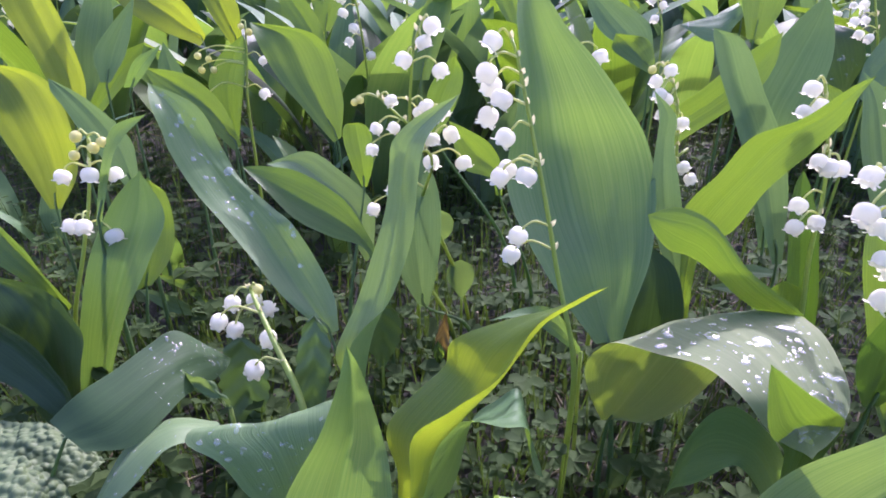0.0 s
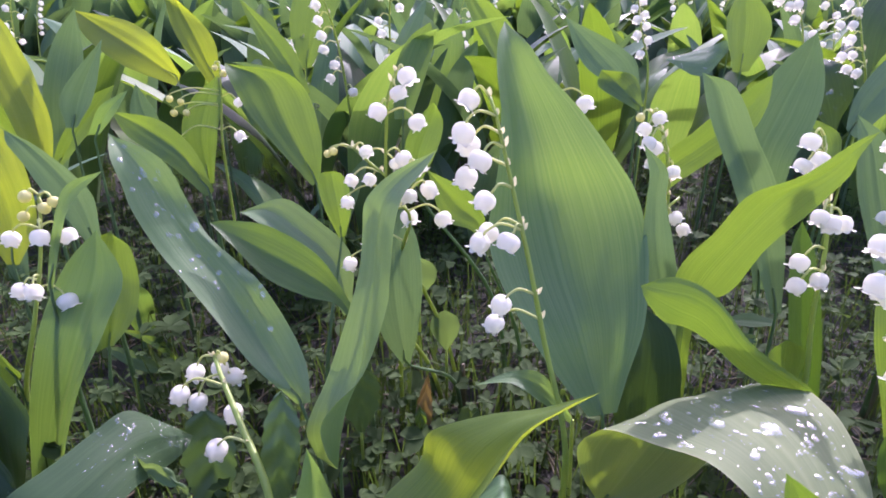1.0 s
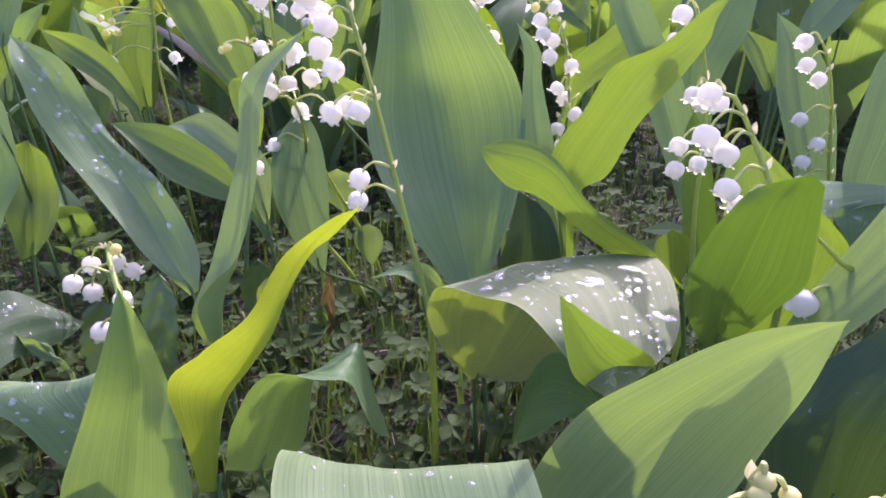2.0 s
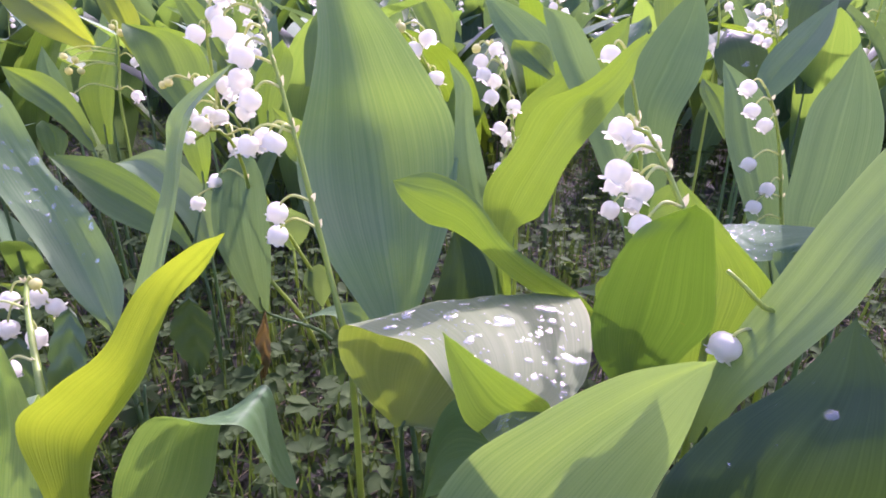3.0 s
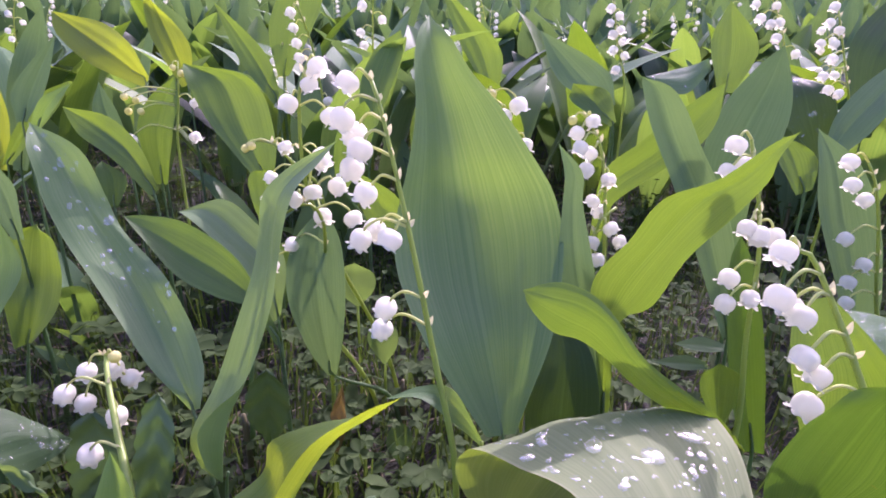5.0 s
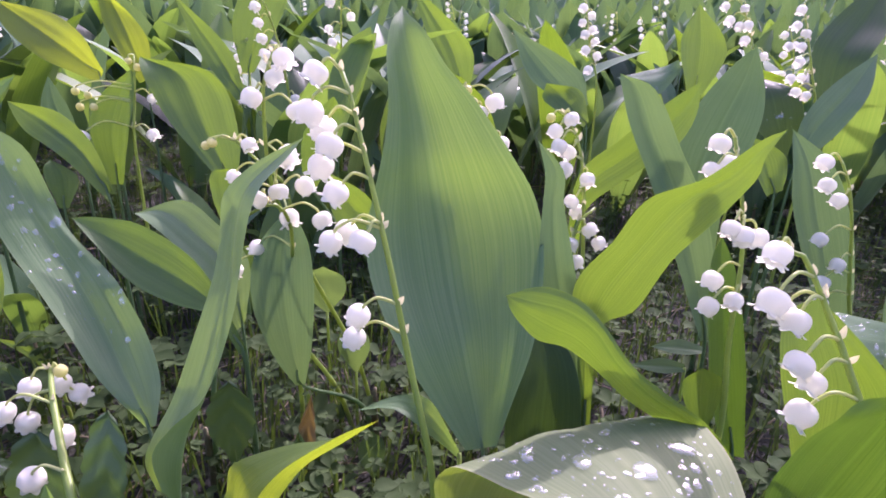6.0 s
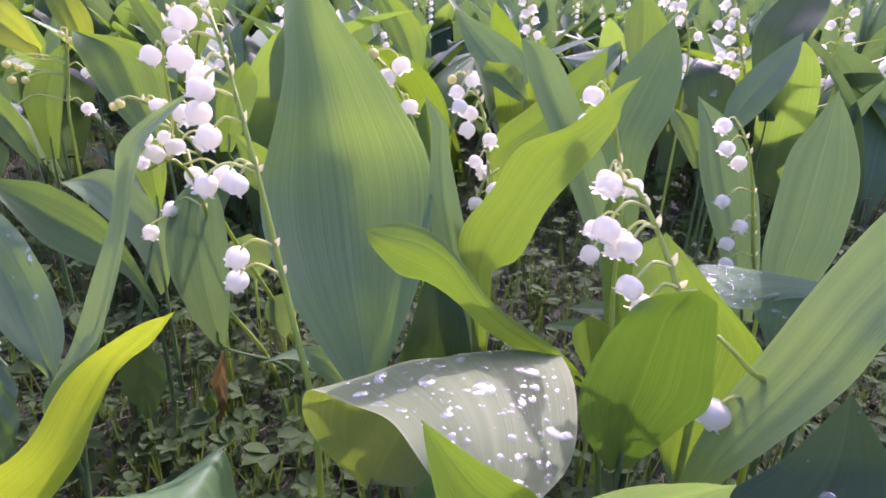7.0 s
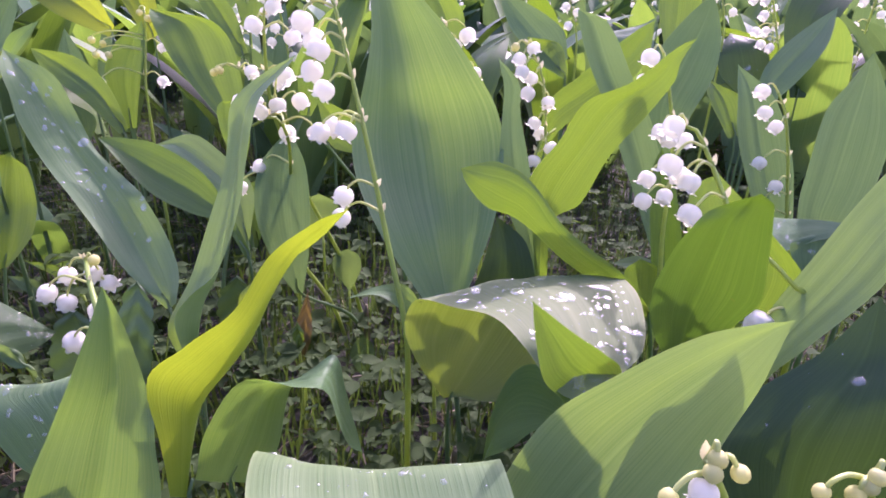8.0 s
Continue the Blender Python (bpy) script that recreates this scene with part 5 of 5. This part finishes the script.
spike(p, [(0.2591, 0.42, -0.005), (0.2591, 0.42, 0.153), (0.2563, 0.425, 0.1851), (0.2424, 0.43, 0.2176)],
      [(0.2338, 0.428, 0.2106), (0.2468, 0.428, 0.2098), (0.2385, 0.428, 0.2021), (0.2431, 0.423, 0.1987), (0.2484, 0.423, 0.1995), (0.2486, 0.423, 0.1902), (0.2632, 0.423, 0.1811)],
      [], 0.0065)
p = plant((0.2589, 0.3589, 0), "lily of the valley with waxy blue-green leaves and white bell flowers")
leaf(p, LEAF_WAXY, [
    (0.2609, 0.36, 0.127, 0.0041, 0, -0.0032),
    (0.2744, 0.3675, 0.1444, 0.0099, -0.0025, -0.0043),
    (0.2967, 0.38, 0.1648, 0.0078, -0.005, -0.0026),
    (0.3183, 0.395, 0.1859, 0, 0, 0)], cup=0.25, foot=[(0.2589, 0.3589, -0.006), (0.2593, 0.3591, 0.0635)])
spike(p, [(0.2856, 0.39, -0.005), (0.2856, 0.39, 0.143), (0.2785, 0.395, 0.1765), (0.2687, 0.4, 0.2085)],
      [(0.2658, 0.398, 0.2084), (0.2654, 0.398, 0.1995), (0.2719, 0.398, 0.1952), (0.26, 0.393, 0.1876), (0.2682, 0.393, 0.1877), (0.269, 0.393, 0.179), (0.2661, 0.393, 0.169), (0.2728, 0.393, 0.1698), (0.2715, 0.393, 0.1613), (0.2752, 0.388, 0.1595)],
      [], 0.0065)
p = plant((0.3759, 0.4985, 0), "lily of the valley with waxy blue-green leaves on damp ground")
leaf(p, LEAF_SHADED, [
    (0.3758, 0.5, 0.1155, 0.0069, 0, 0.0002),
    (0.3755, 0.51, 0.1774, 0.0165, -0.01, -0.0035),
    (0.4046, 0.53, 0.2123, 0.0147, -0.01, -0.0043),
    (0.4306, 0.55, 0.2437, 0, 0, 0)], cup=0.25, foot=[(0.3759, 0.4985, -0.006), (0.3758, 0.4988, 0.0577)])
p = plant((0.2406, 0.3393, 0), "lily of the valley with sunlit yellow-green leaves on damp ground")
leaf(p, LEAF_YOUNG, [
    (0.2393, 0.34, 0.1095, 0.0044, 0, 0.0018),
    (0.2306, 0.345, 0.1309, 0.012, 0, -0.0013),
    (0.2211, 0.35, 0.1412, 0, 0, 0)], cup=0.25, foot=[(0.2406, 0.3393, -0.006), (0.2403, 0.3394, 0.0548)])
p = plant((0.2275, 0.46, 0), "lily of the valley with waxy blue-green leaf and rain drops")
leaf(p, LEAF_WAXY, [
    (0.2251, 0.46, 0.172, -0.0017, 0, 0.0039),
    (0.2095, 0.46, 0.1611, 0.0041, 0.01, 0.0094),
    (0.1795, 0.46, 0.1622, 0, 0, 0)], cup=-0.15, drops=40, foot=[(0.2275, 0.46, -0.006), (0.227, 0.46, 0.086)])
p = plant((0.2788, 0.4000, 0), "lily of the valley with one dark wet leaf in the shade")
leaf(p, LEAF_SHADED, [
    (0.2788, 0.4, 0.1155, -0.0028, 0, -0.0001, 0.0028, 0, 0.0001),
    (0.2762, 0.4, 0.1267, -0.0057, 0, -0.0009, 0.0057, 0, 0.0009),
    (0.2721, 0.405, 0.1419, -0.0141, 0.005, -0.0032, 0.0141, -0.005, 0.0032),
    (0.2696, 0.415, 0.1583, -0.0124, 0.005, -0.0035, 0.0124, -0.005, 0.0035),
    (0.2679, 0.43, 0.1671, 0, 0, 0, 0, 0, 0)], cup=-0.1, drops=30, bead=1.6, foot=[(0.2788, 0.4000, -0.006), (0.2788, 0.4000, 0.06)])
p = plant((0.2287, 0.245, 0), "lily of the valley with fresh green leaves and white bell flowers")
spike(p, [(0.2287, 0.245, -0.005), (0.2287, 0.245, 0.0593), (0.219, 0.245, 0.0921), (0.2119, 0.246, 0.1216), (0.2066, 0.247, 0.1375), (0.2014, 0.247, 0.146)],
      [(0.1931, 0.245, 0.1464), (0.1965, 0.245, 0.1375), (0.2031, 0.245, 0.1318), (0.1993, 0.244, 0.1158), (0.2088, 0.243, 0.1054), (0.2047, 0.243, 0.0974), (0.2066, 0.243, 0.0881)],
      [], 0.0066)
p = plant((0.1442, 0.122, 0), "lily of the valley with fresh green leaves and white bell flowers")
spike(p, [(0.1442, 0.122, -0.005), (0.1442, 0.122, 0.1095), (0.1401, 0.122, 0.1137), (0.1368, 0.124, 0.1172), (0.1335, 0.126, 0.12)],
      [(0.1356, 0.124, 0.1019)],
      [], 0.0075)
small_leaf("primrose_leaf", "grey-green wrinkled leaf lying low on the ground", RUGOSE, [
    (-0.1557, 0.136, 0.0564, -0.0028, 0.014, 0.0101),
    (-0.142, 0.135, 0.0546, -0.0062, 0.013, 0.0044),
    (-0.1259, 0.1345, 0.0557, -0.0046, 0.0105, 0.0045),
    (-0.1145, 0.135, 0.0539, -0.0041, 0.007, 0.0019),
    (-0.1081, 0.137, 0.051, 0, 0, 0)], [(-0.1598, 0.1363, -0.003)], cup=-0.3, wrinkle=0.0013)
small_leaf("primrose_leaf", "grey-green wrinkled leaf lying low on the ground", RUGOSE, [
    (-0.1367, 0.115, 0.0579, -0.0072, 0.015, 0.006),
    (-0.1188, 0.1145, 0.0595, -0.0064, 0.0135, 0.0043),
    (-0.1129, 0.1195, 0.0524, 0.0001, 0.0045, 0.0042),
    (-0.1085, 0.12, 0.048, 0, 0, 0)], [(-0.142, 0.1152, -0.003)], cup=-0.3, wrinkle=0.0013)
small_leaf("dead_nettle", "dark green toothed leaf growing upright", TOOTHED, [
    (-0.0458, 0.155, 0.0484, 0.0017, 0, 0.0001),
    (-0.0436, 0.157, 0.0641, 0.0055, 0, 0.0002),
    (-0.042, 0.16, 0.0782, 0.0057, 0, 0.0002),
    (-0.0417, 0.163, 0.0859, 0.0035, 0, -0.0009),
    (-0.0422, 0.165, 0.0898, 0, 0, 0)], [(-0.0465, 0.1544, -0.003)], cup=0.2, teeth=9)
small_leaf("dead_nettle", "dark rounded toothed leaf in the shade", TOOTHED, [
    (-0.0244, 0.2, 0.0408, 0.0009, 0, 0),
    (-0.0241, 0.2, 0.0565, 0.0079, 0, 0.0003),
    (-0.0233, 0.2, 0.069, 0.0062, 0, 0.0002),
    (-0.0231, 0.2, 0.0755, 0, 0, 0)], [(-0.0246, 0.2, -0.003)], cup=0.2, teeth=7)
small_leaf("dead_nettle", "blue-green toothed leaf behind the flower stalk", TOOTHED, [
    (-0.0762, 0.172, 0.0317, 0.0051, 0, -0.0001),
    (-0.0757, 0.177, 0.0484, 0.0096, 0, -0.0002),
    (-0.0756, 0.18, 0.0639, 0.007, 0, -0.0001),
    (-0.0763, 0.182, 0.0703, 0, 0, 0)], [(-0.0763, 0.1705, -0.003)], cup=0.2, teeth=8)
small_leaf("dead_nettle", "small bright leaf with a frilled edge", SEEDLING, [
    (-0.07, 0.15, 0.0616, 0.0002, 0, -0.0015),
    (-0.073, 0.149, 0.0704, 0.0027, -0.001, -0.0029),
    (-0.0819, 0.151, 0.0719, 0.0024, -0.001, -0.0035),
    (-0.0848, 0.152, 0.0764, 0, 0, 0)], [(-0.0691, 0.1503, -0.003)], cup=0.2, teeth=7)
small_leaf("seedling", "small round light green leaf near the soil", LEAF_YOUNG, [
    (0.1333, 0.185, 0.0672, 0.0006, 0, 0),
    (0.1301, 0.185, 0.0829, 0.0064, 0, 0.0002),
    (0.1292, 0.185, 0.0894, 0.0058, 0, 0.0002),
    (0.1282, 0.185, 0.093, 0, 0, 0)], [(0.1343, 0.185, -0.003)], cup=0.2)
small_leaf("seedling", "pointed green leaf lying over the soil", LEAF, [
    (0.0535, 0.175, 0.0676, -0.0005, 0, 0.0022),
    (0.0434, 0.1825, 0.0759, 0.0008, 0.0025, 0.0038),
    (0.0335, 0.1875, 0.0766, 0.0007, 0.0025, 0.0008),
    (0.0205, 0.19, 0.0715, 0, 0, 0)], [(0.0565, 0.1727, -0.003)], cup=0.2)
small_leaf("seedling", "flat grey-green leaf fallen on the soil", SEEDLING, [
    (-0.1279, 0.255, 0.032, 0, 0, 0.0015),
    (-0.1434, 0.261, 0.0339, 0.0011, 0.001, 0.0041),
    (-0.1552, 0.2635, 0.0379, 0.0006, 0.0015, 0.0027),
    (-0.1641, 0.266, 0.0404, 0, 0, 0)], [(-0.1232, 0.2532, -0.003)], cup=0.2)
small_leaf("seedling", "narrow yellowing leaf on the soil", LEAF_YOUNG, [
    (-0.1274, 0.265, 0.0307, 0.0007, 0, 0.0016),
    (-0.1403, 0.27, 0.0412, 0.0014, 0, 0.0031),
    (-0.1648, 0.28, 0.0429, 0, 0, 0)], [(-0.1235, 0.2635, -0.003)], cup=0.2)
small_leaf("seedling", "pale leaf on the soil", SEEDLING, [
    (-0.0023, 0.27, 0.0655, 0.001, 0, 0),
    (-0.0036, 0.27, 0.0761, 0.0101, 0, -0.0001),
    (-0.0043, 0.272, 0.0829, 0.0092, 0, 0.0002),
    (-0.0036, 0.272, 0.0872, 0, 0, 0)], [(-0.0019, 0.27, -0.003)], cup=0.2)
small_leaf("seedling", "round wet leaf low on the soil", SEEDLING, [
    (0.0114, 0.262, 0.0386, 0.0006, 0, 0),
    (0.0107, 0.262, 0.0504, 0.007, 0, -0.0001),
    (0.0107, 0.264, 0.0574, 0.0061, 0, -0.0001),
    (0.0109, 0.265, 0.0604, 0, 0, 0)], [(0.0116, 0.262, -0.003)], cup=0.2)
small_leaf("seedling", "pale grey-green leaf held flat over the soil", SEEDLING, [
    (0.1498, 0.233, 0.0621, -0.0001, 0.001, 0.0013),
    (0.1418, 0.2375, 0.0601, 0.0011, 0.0025, 0.0021),
    (0.1295, 0.24, 0.0589, 0, 0, 0)], [(0.1522, 0.2317, -0.003)], cup=0.2)
small_leaf("seedling", "pale grey-green leaf held flat over the soil", SEEDLING, [
    (0.1591, 0.238, 0.0674, 0.0005, 0.002, 0.0005),
    (0.1502, 0.243, 0.066, 0.0015, 0.003, 0.0019),
    (0.142, 0.25, 0.0621, 0, 0, 0)], [(0.1618, 0.2365, -0.003)], cup=0.2)
small_leaf("seedling", "dark ovate leaf of a low weed", TOOTHED, [
    (0.0225, 0.225, 0.0106, 0.0005, 0, 0),
    (0.0215, 0.228, 0.0189, 0.0055, 0, 0.0002),
    (0.0217, 0.23, 0.0265, 0.0045, 0, 0.0002),
    (0.0216, 0.231, 0.0299, 0, 0, 0)], [(0.0228, 0.2241, -0.003)], cup=0.2)
small_leaf("seedling", "small pale round leaf by a reddish stalk", SEEDLING, [
    (0.0632, 0.15, 0.0246, 0.0006, 0, -0.0009),
    (0.0667, 0.151, 0.0312, 0.0027, -0.001, -0.0027),
    (0.0718, 0.152, 0.0332, 0.0026, -0.001, -0.0024),
    (0.0748, 0.152, 0.0331, 0, 0, 0)], [(0.0621, 0.1497, -0.003)], cup=0.2)
small_leaf("dead_leaf", "withered orange-brown leaf standing among weeds", DEAD, [
    (0.0005, 0.2, 0.0392, 0.0007, 0, 0),
    (0.0017, 0.2, 0.0481, 0.0026, 0, -0.0003),
    (0.0015, 0.202, 0.0534, 0.003, 0, 0.0001),
    (0.0021, 0.203, 0.0591, 0.0021, 0, 0.0001),
    (0.0032, 0.204, 0.0672, 0, 0, 0)], [(0.0001, 0.2, -0.003)], cup=0.5, teeth=6)
small_leaf("dead_leaf", "withered yellow-green leaf tip among weeds", LEAF_YOUNG, [
    (0.0001, 0.196, 0.0452, 0.0006, 0, 0),
    (0.0001, 0.196, 0.0517, 0.0023, 0, 0.0001),
    (-0.0004, 0.197, 0.0572, 0, 0, 0)], [(0.0001, 0.196, -0.003)], cup=0.4, teeth=4)

# ---- lilies farther off ----
def free_lily(x, y, rng, flowering):
    """A whole plant of two or three arching leaves, with or without a flower stalk."""
    p = plant((x, y, 0), "lily of the valley with broad green leaves" + (" and white bells" if flowering else " and no flowers"))
    turn = rng.uniform(0, 6.28)
    for k in range(rng.choice((2, 2, 3))):
        a = turn + k * rng.uniform(1.8, 2.7)
        long, wide = rng.uniform(0.15, 0.21), rng.uniform(0.013, 0.022)
        lean, droop = rng.uniform(0.1, 0.45), rng.uniform(0.0, 0.5)
        out, side = np.array((math.cos(a), math.sin(a), 0)), np.array((-math.sin(a), math.cos(a), 0))
        twist = rng.uniform(-0.5, 0.5)
        ribs = []
        for f, w in ((0, 0.14), (0.12, 0.3), (0.3, 0.74), (0.55, 1.0), (0.78, 0.8), (0.93, 0.36), (1.0, 0.0)):
            reach = long * (lean * f + droop * f**3)
            high = long * (f - 0.35 * (lean + droop) * f**3)
            s = side * math.cos(twist * f) + np.array((0, 0, 1)) * math.sin(twist * f) * 0.5
            ribs.append((x + out[0] * reach, y + out[1] * reach, high - 0.005, *(s * wide * w)))
        leaf(p, rng.choice((LEAF, LEAF_WAXY, LEAF_SHADED, LEAF_WAXY, LEAF_YOUNG)), ribs, cup=rng.uniform(0.2, 0.4), along=18, across=8)
    if flowering:
        a = turn + 1.2
        high = rng.uniform(0.14, 0.2)
        stem = [(x + 0.004, y, -0.005), (x + math.cos(a) * 0.006, y + math.sin(a) * 0.006, high * 0.5), (x + math.cos(a) * 0.018, y + math.sin(a) * 0.018, high * 0.85), (x + math.cos(a) * 0.032, y + math.sin(a) * 0.032, high)]
        heads = []
        for k in range(rng.randrange(6, 10)):
            f = k / 9
            b = a + rng.uniform(-0.9, 0.9)
            heads.append((x + math.cos(a) * 0.02 * (1 - f) + math.cos(b) * 0.011, y + math.sin(a) * 0.02 * (1 - f) + math.sin(b) * 0.011, high - 0.004 - 0.075 * f))
        spike(p, stem, heads, [], 0.0066)
    return p


def clear(x, y):
    """Whether a tall plant may stand here, away from the lens and the nearer lilies."""
    if -0.25 < y < 0.60 and -0.34 - 0.1 * y < x < 0.36 + 0.25 * y:
        return False
    return math.hypot(x - 0.05, y) > 0.3


def bare(x, y):
    """The open patches of soil between the plants."""
    if 0.12 < x < 0.36 and 0.4 < y < 0.63 or -0.32 < x < -0.12 and 0.4 < y < 0.58:
        return True
    return y < 0.31 or math.hypot(x + 0.21, y - 0.41) < 0.06 or math.hypot(x - 0.17, y - 0.34) < 0.07 or math.hypot(x + 0.02, y - 0.33) < 0.05


def build_field():
    rng = random.Random(21)
    kinds = [free_lily(0.62 + 0.06 * (k % 4), -0.25 + 0.12 * k, rng, k % 5 == 0) for k in range(12)]
    spots, tries = [], 0
    while len(spots) < 191 and tries < 20000:
        tries += 1
        if len(spots) < 34:
            x, y = rng.uniform(-0.45, 0.6), rng.uniform(0.5, 0.68)
        elif len(spots) < 158:
            y = rng.uniform(0.66, 1.2)
            x = 0.06 + rng.uniform(-1.0, 1.0) * (0.1 + 0.8 * y)
        else:
            # unseen plants beside and behind the camera, added for reflections and bounced light
            x, y = rng.uniform(-0.9, 0.9), rng.uniform(-0.7, 0.5)
        if (clear(x, y) or len(spots) < 34 and not bare(x, y)) and all((x - a) ** 2 + (y - b) ** 2 > 0.047**2 for a, b in spots):
            spots.append((x, y))
    low = []
    while len(low) < 13 and tries < 40000:
        tries += 1
        x, y = rng.uniform(-0.36, 0.1), rng.uniform(0.31, 0.62)
        if not bare(x, y) and all((x - a) ** 2 + (y - b) ** 2 > 0.04**2 for a, b in low):
            low.append((x, y))
    plain = [p for k, p in enumerate(kinds) if k % 5]
    for k, (x, y) in enumerate(spots + low):
        s = rng.uniform(1.05, 1.28) if k < 34 else rng.uniform(0.9, 1.15) if k < len(spots) else rng.uniform(0.5, 0.68)
        twin = copy_thing((kinds if k < len(spots) else plain)[rng.randrange(len(plain))], pose(x, y, ground_height(x, y) - 0.002, 0, 0, rng.uniform(0, 360)))
        twin.scale = (s, s, s)


build_field()


def far_field():
    """The lilies too far off to be told apart, as one mesh."""
    rng = random.Random(5)
    verts, faces, uvs, k = [], [], [], 0
    for _ in range(5200):
        y = 1.0 + 6.5 * rng.random() ** 1.9
        x = rng.uniform(-1.0, 1.0) * (0.9 + 0.95 * y)
        a, long, wide = rng.uniform(0, 6.28), rng.uniform(0.15, 0.24), rng.uniform(0.016, 0.026)
        lean = rng.uniform(0.1, 0.8)
        out, side = np.array((math.cos(a), math.sin(a), 0)), np.array((-math.sin(a), math.cos(a), 0))
        ribs = [(x + out[0] * long * lean * f, y + out[1] * long * lean * f, ground_height(x, y) + long * (f - 0.3 * lean * f**3) - 0.01, *(side * wide * w)) for f, w in ((0, 0.12), (0.25, 0.2), (0.6, 1.0), (0.85, 0.65), (1.0, 0.0))]
        v, f, uv, _ = blade(ribs, 0.3, 8, 4, seed=k)
        faces += [tuple(i + len(verts) for i in q) for q in f]
        verts += list(v)
        uvs += uv
        k += 1
    me = mesh_from("far_lilies", verts, faces, uvs)
    me.materials.append(LEAF_WAXY)
    tagged(new("far_lilies", me), label="dense far carpet of green lily leaves", category="plants", kind="stuff")


far_field()


# ---- low growth and litter on the soil ----
def low_growth():
    rng = random.Random(11)
    verts, faces = [], []
    for _ in range(15000):
        y = 0.10 + 0.9 * rng.random() ** 1.6
        x = rng.uniform(-1, 1) * (0.3 + 0.5 * y) + 0.04
        high = rng.uniform(0.008, 0.05) if rng.random() < 0.6 else rng.uniform(0.003, 0.02)
        g = ground_height(x, y)
        lobes = rng.choice((1, 2, 3, 3, 5))
        a0, tip_tilt = rng.uniform(0, 6.28), rng.uniform(-0.3, 0.45)
        size = 0.0017 + 0.0042 * rng.random() ** 2 if rng.random() < 0.94 else rng.uniform(0.006, 0.0085)
        hub = np.array((x, y, g + high))
        # stalk
        i = len(verts)
        foot = np.array((x + rng.uniform(-0.01, 0.01), y + rng.uniform(-0.01, 0.01), g - 0.002))
        verts += [foot + (0.0004, 0, 0), foot - (0.0004, 0, 0), hub - (0.0003, 0, 0), hub + (0.0003, 0, 0)]
        faces.append((i, i + 1, i + 2, i + 3))
        for k in range(lobes):
            a = a0 + (k - (lobes - 1) / 2) * (0.95 if lobes < 5 else 1.2)
            out = np.array((math.cos(a), math.sin(a), tip_tilt + rng.uniform(-0.15, 0.15)))
            side = np.array((-math.sin(a), math.cos(a), rng.uniform(-0.3, 0.3)))
            i = len(verts)
            verts.append(hub)
            for f, w in ((0.3, 0.36), (0.55, 0.48), (0.8, 0.34)):
                mid = hub + out * size * f * 1.5
                verts += [mid + side * size * w + (0, 0, size * 0.14), mid + np.array((0, 0, -size * 0.02)), mid - side * size * w + (0, 0, size * 0.14)]
            verts.append(hub + out * size * 1.5 - (0, 0, size * 0.1))
            faces += [(i, i + 2, i + 1), (i, i + 3, i + 2), (i + 1, i + 2, i + 5, i + 4), (i + 2, i + 3, i + 6, i + 5), (i + 4, i + 5, i + 8, i + 7), (i + 5, i + 6, i + 9, i + 8), (i + 7, i + 8, i + 10), (i + 8, i + 9, i + 10)]
    me = mesh_from("low_weeds", verts, faces)
    me.materials.append(WEED)
    tagged(new("low_weeds", me), label="small dark green weeds and seedlings carpeting the soil", category="plants", kind="stuff")


def litter():
    rng = random.Random(12)
    verts, faces = [], []
    for _ in range(3200):
        y = 0.08 + 1.0 * rng.random() ** 1.4
        x = rng.uniform(-1, 1) * (0.3 + 0.5 * y) + 0.04
        a, long = rng.uniform(0, 6.28), rng.uniform(0.012, 0.06)
        lift = rng.uniform(0.0, 0.018)
        wide = rng.uniform(0.0002, 0.0007)
        bend = rng.uniform(-0.5, 0.5)
        row = []
        for k in range(5):
            f = k / 4 - 0.5
            d = a + bend * f
            px, py = x + math.cos(d) * long * f, y + math.sin(d) * long * f
            row.append(np.array((px, py, ground_height(px, py) + 0.0015 + lift * (0.5 + f) + 0.004 * (0.25 - f * f))))
        side = np.array((-math.sin(a), math.cos(a), 0)) * wide
        i = len(verts)
        for q in row:
            verts += [q + side, q - side, q + np.array((0, 0, wide * 1.2))]
        for k in range(4):
            b = i + 3 * k
            faces += [(b, b + 3, b + 5, b + 2), (b + 2, b + 5, b + 4, b + 1), (b + 1, b + 4, b + 3, b)]
    me = mesh_from("dry_litter", verts, faces)
    me.materials.append(STRAW)
    tagged(new("dry_litter", me), label="dry brown straw and twigs scattered on the soil", category="litter", kind="stuff")


def thin_grass():
    rng = random.Random(13)
    verts, faces = [], []
    for _ in range(2600):
        y = 0.12 + 0.6 * rng.random() ** 1.2
        x = rng.uniform(-1, 1) * (0.25 + 0.5 * y) + 0.04
        a, long, lean = rng.uniform(0, 6.28), rng.uniform(0.02, 0.055), rng.uniform(0.3, 1.3)
        wide = rng.uniform(0.0003, 0.0008)
        out, side = np.array((math.cos(a), math.sin(a), 0)), np.array((-math.sin(a), math.cos(a), 0)) * wide
        foot = np.array((x, y, ground_height(x, y) - 0.002))
        i = len(verts)
        for k in range(5):
            f = k / 4
            mid = foot + out * long * lean * f**1.6 + np.array((0, 0, long * (f - 0.42 * lean * f**2.4)))
            verts += [mid + side * (1 - f**2), mid - side * (1 - f**2) + np.array((0, 0, wide * 0.4))]
        faces += [(i + 2 * k, i + 2 * k + 1, i + 2 * k + 3, i + 2 * k + 2) for k in range(4)]
    me = mesh_from("thin_grass", verts, faces)
    me.materials.append(WEED)
    tagged(new("thin_grass", me), label="thin dark green grass blades between the weeds", category="grass", kind="stuff")


low_growth()
litter()
thin_grass()
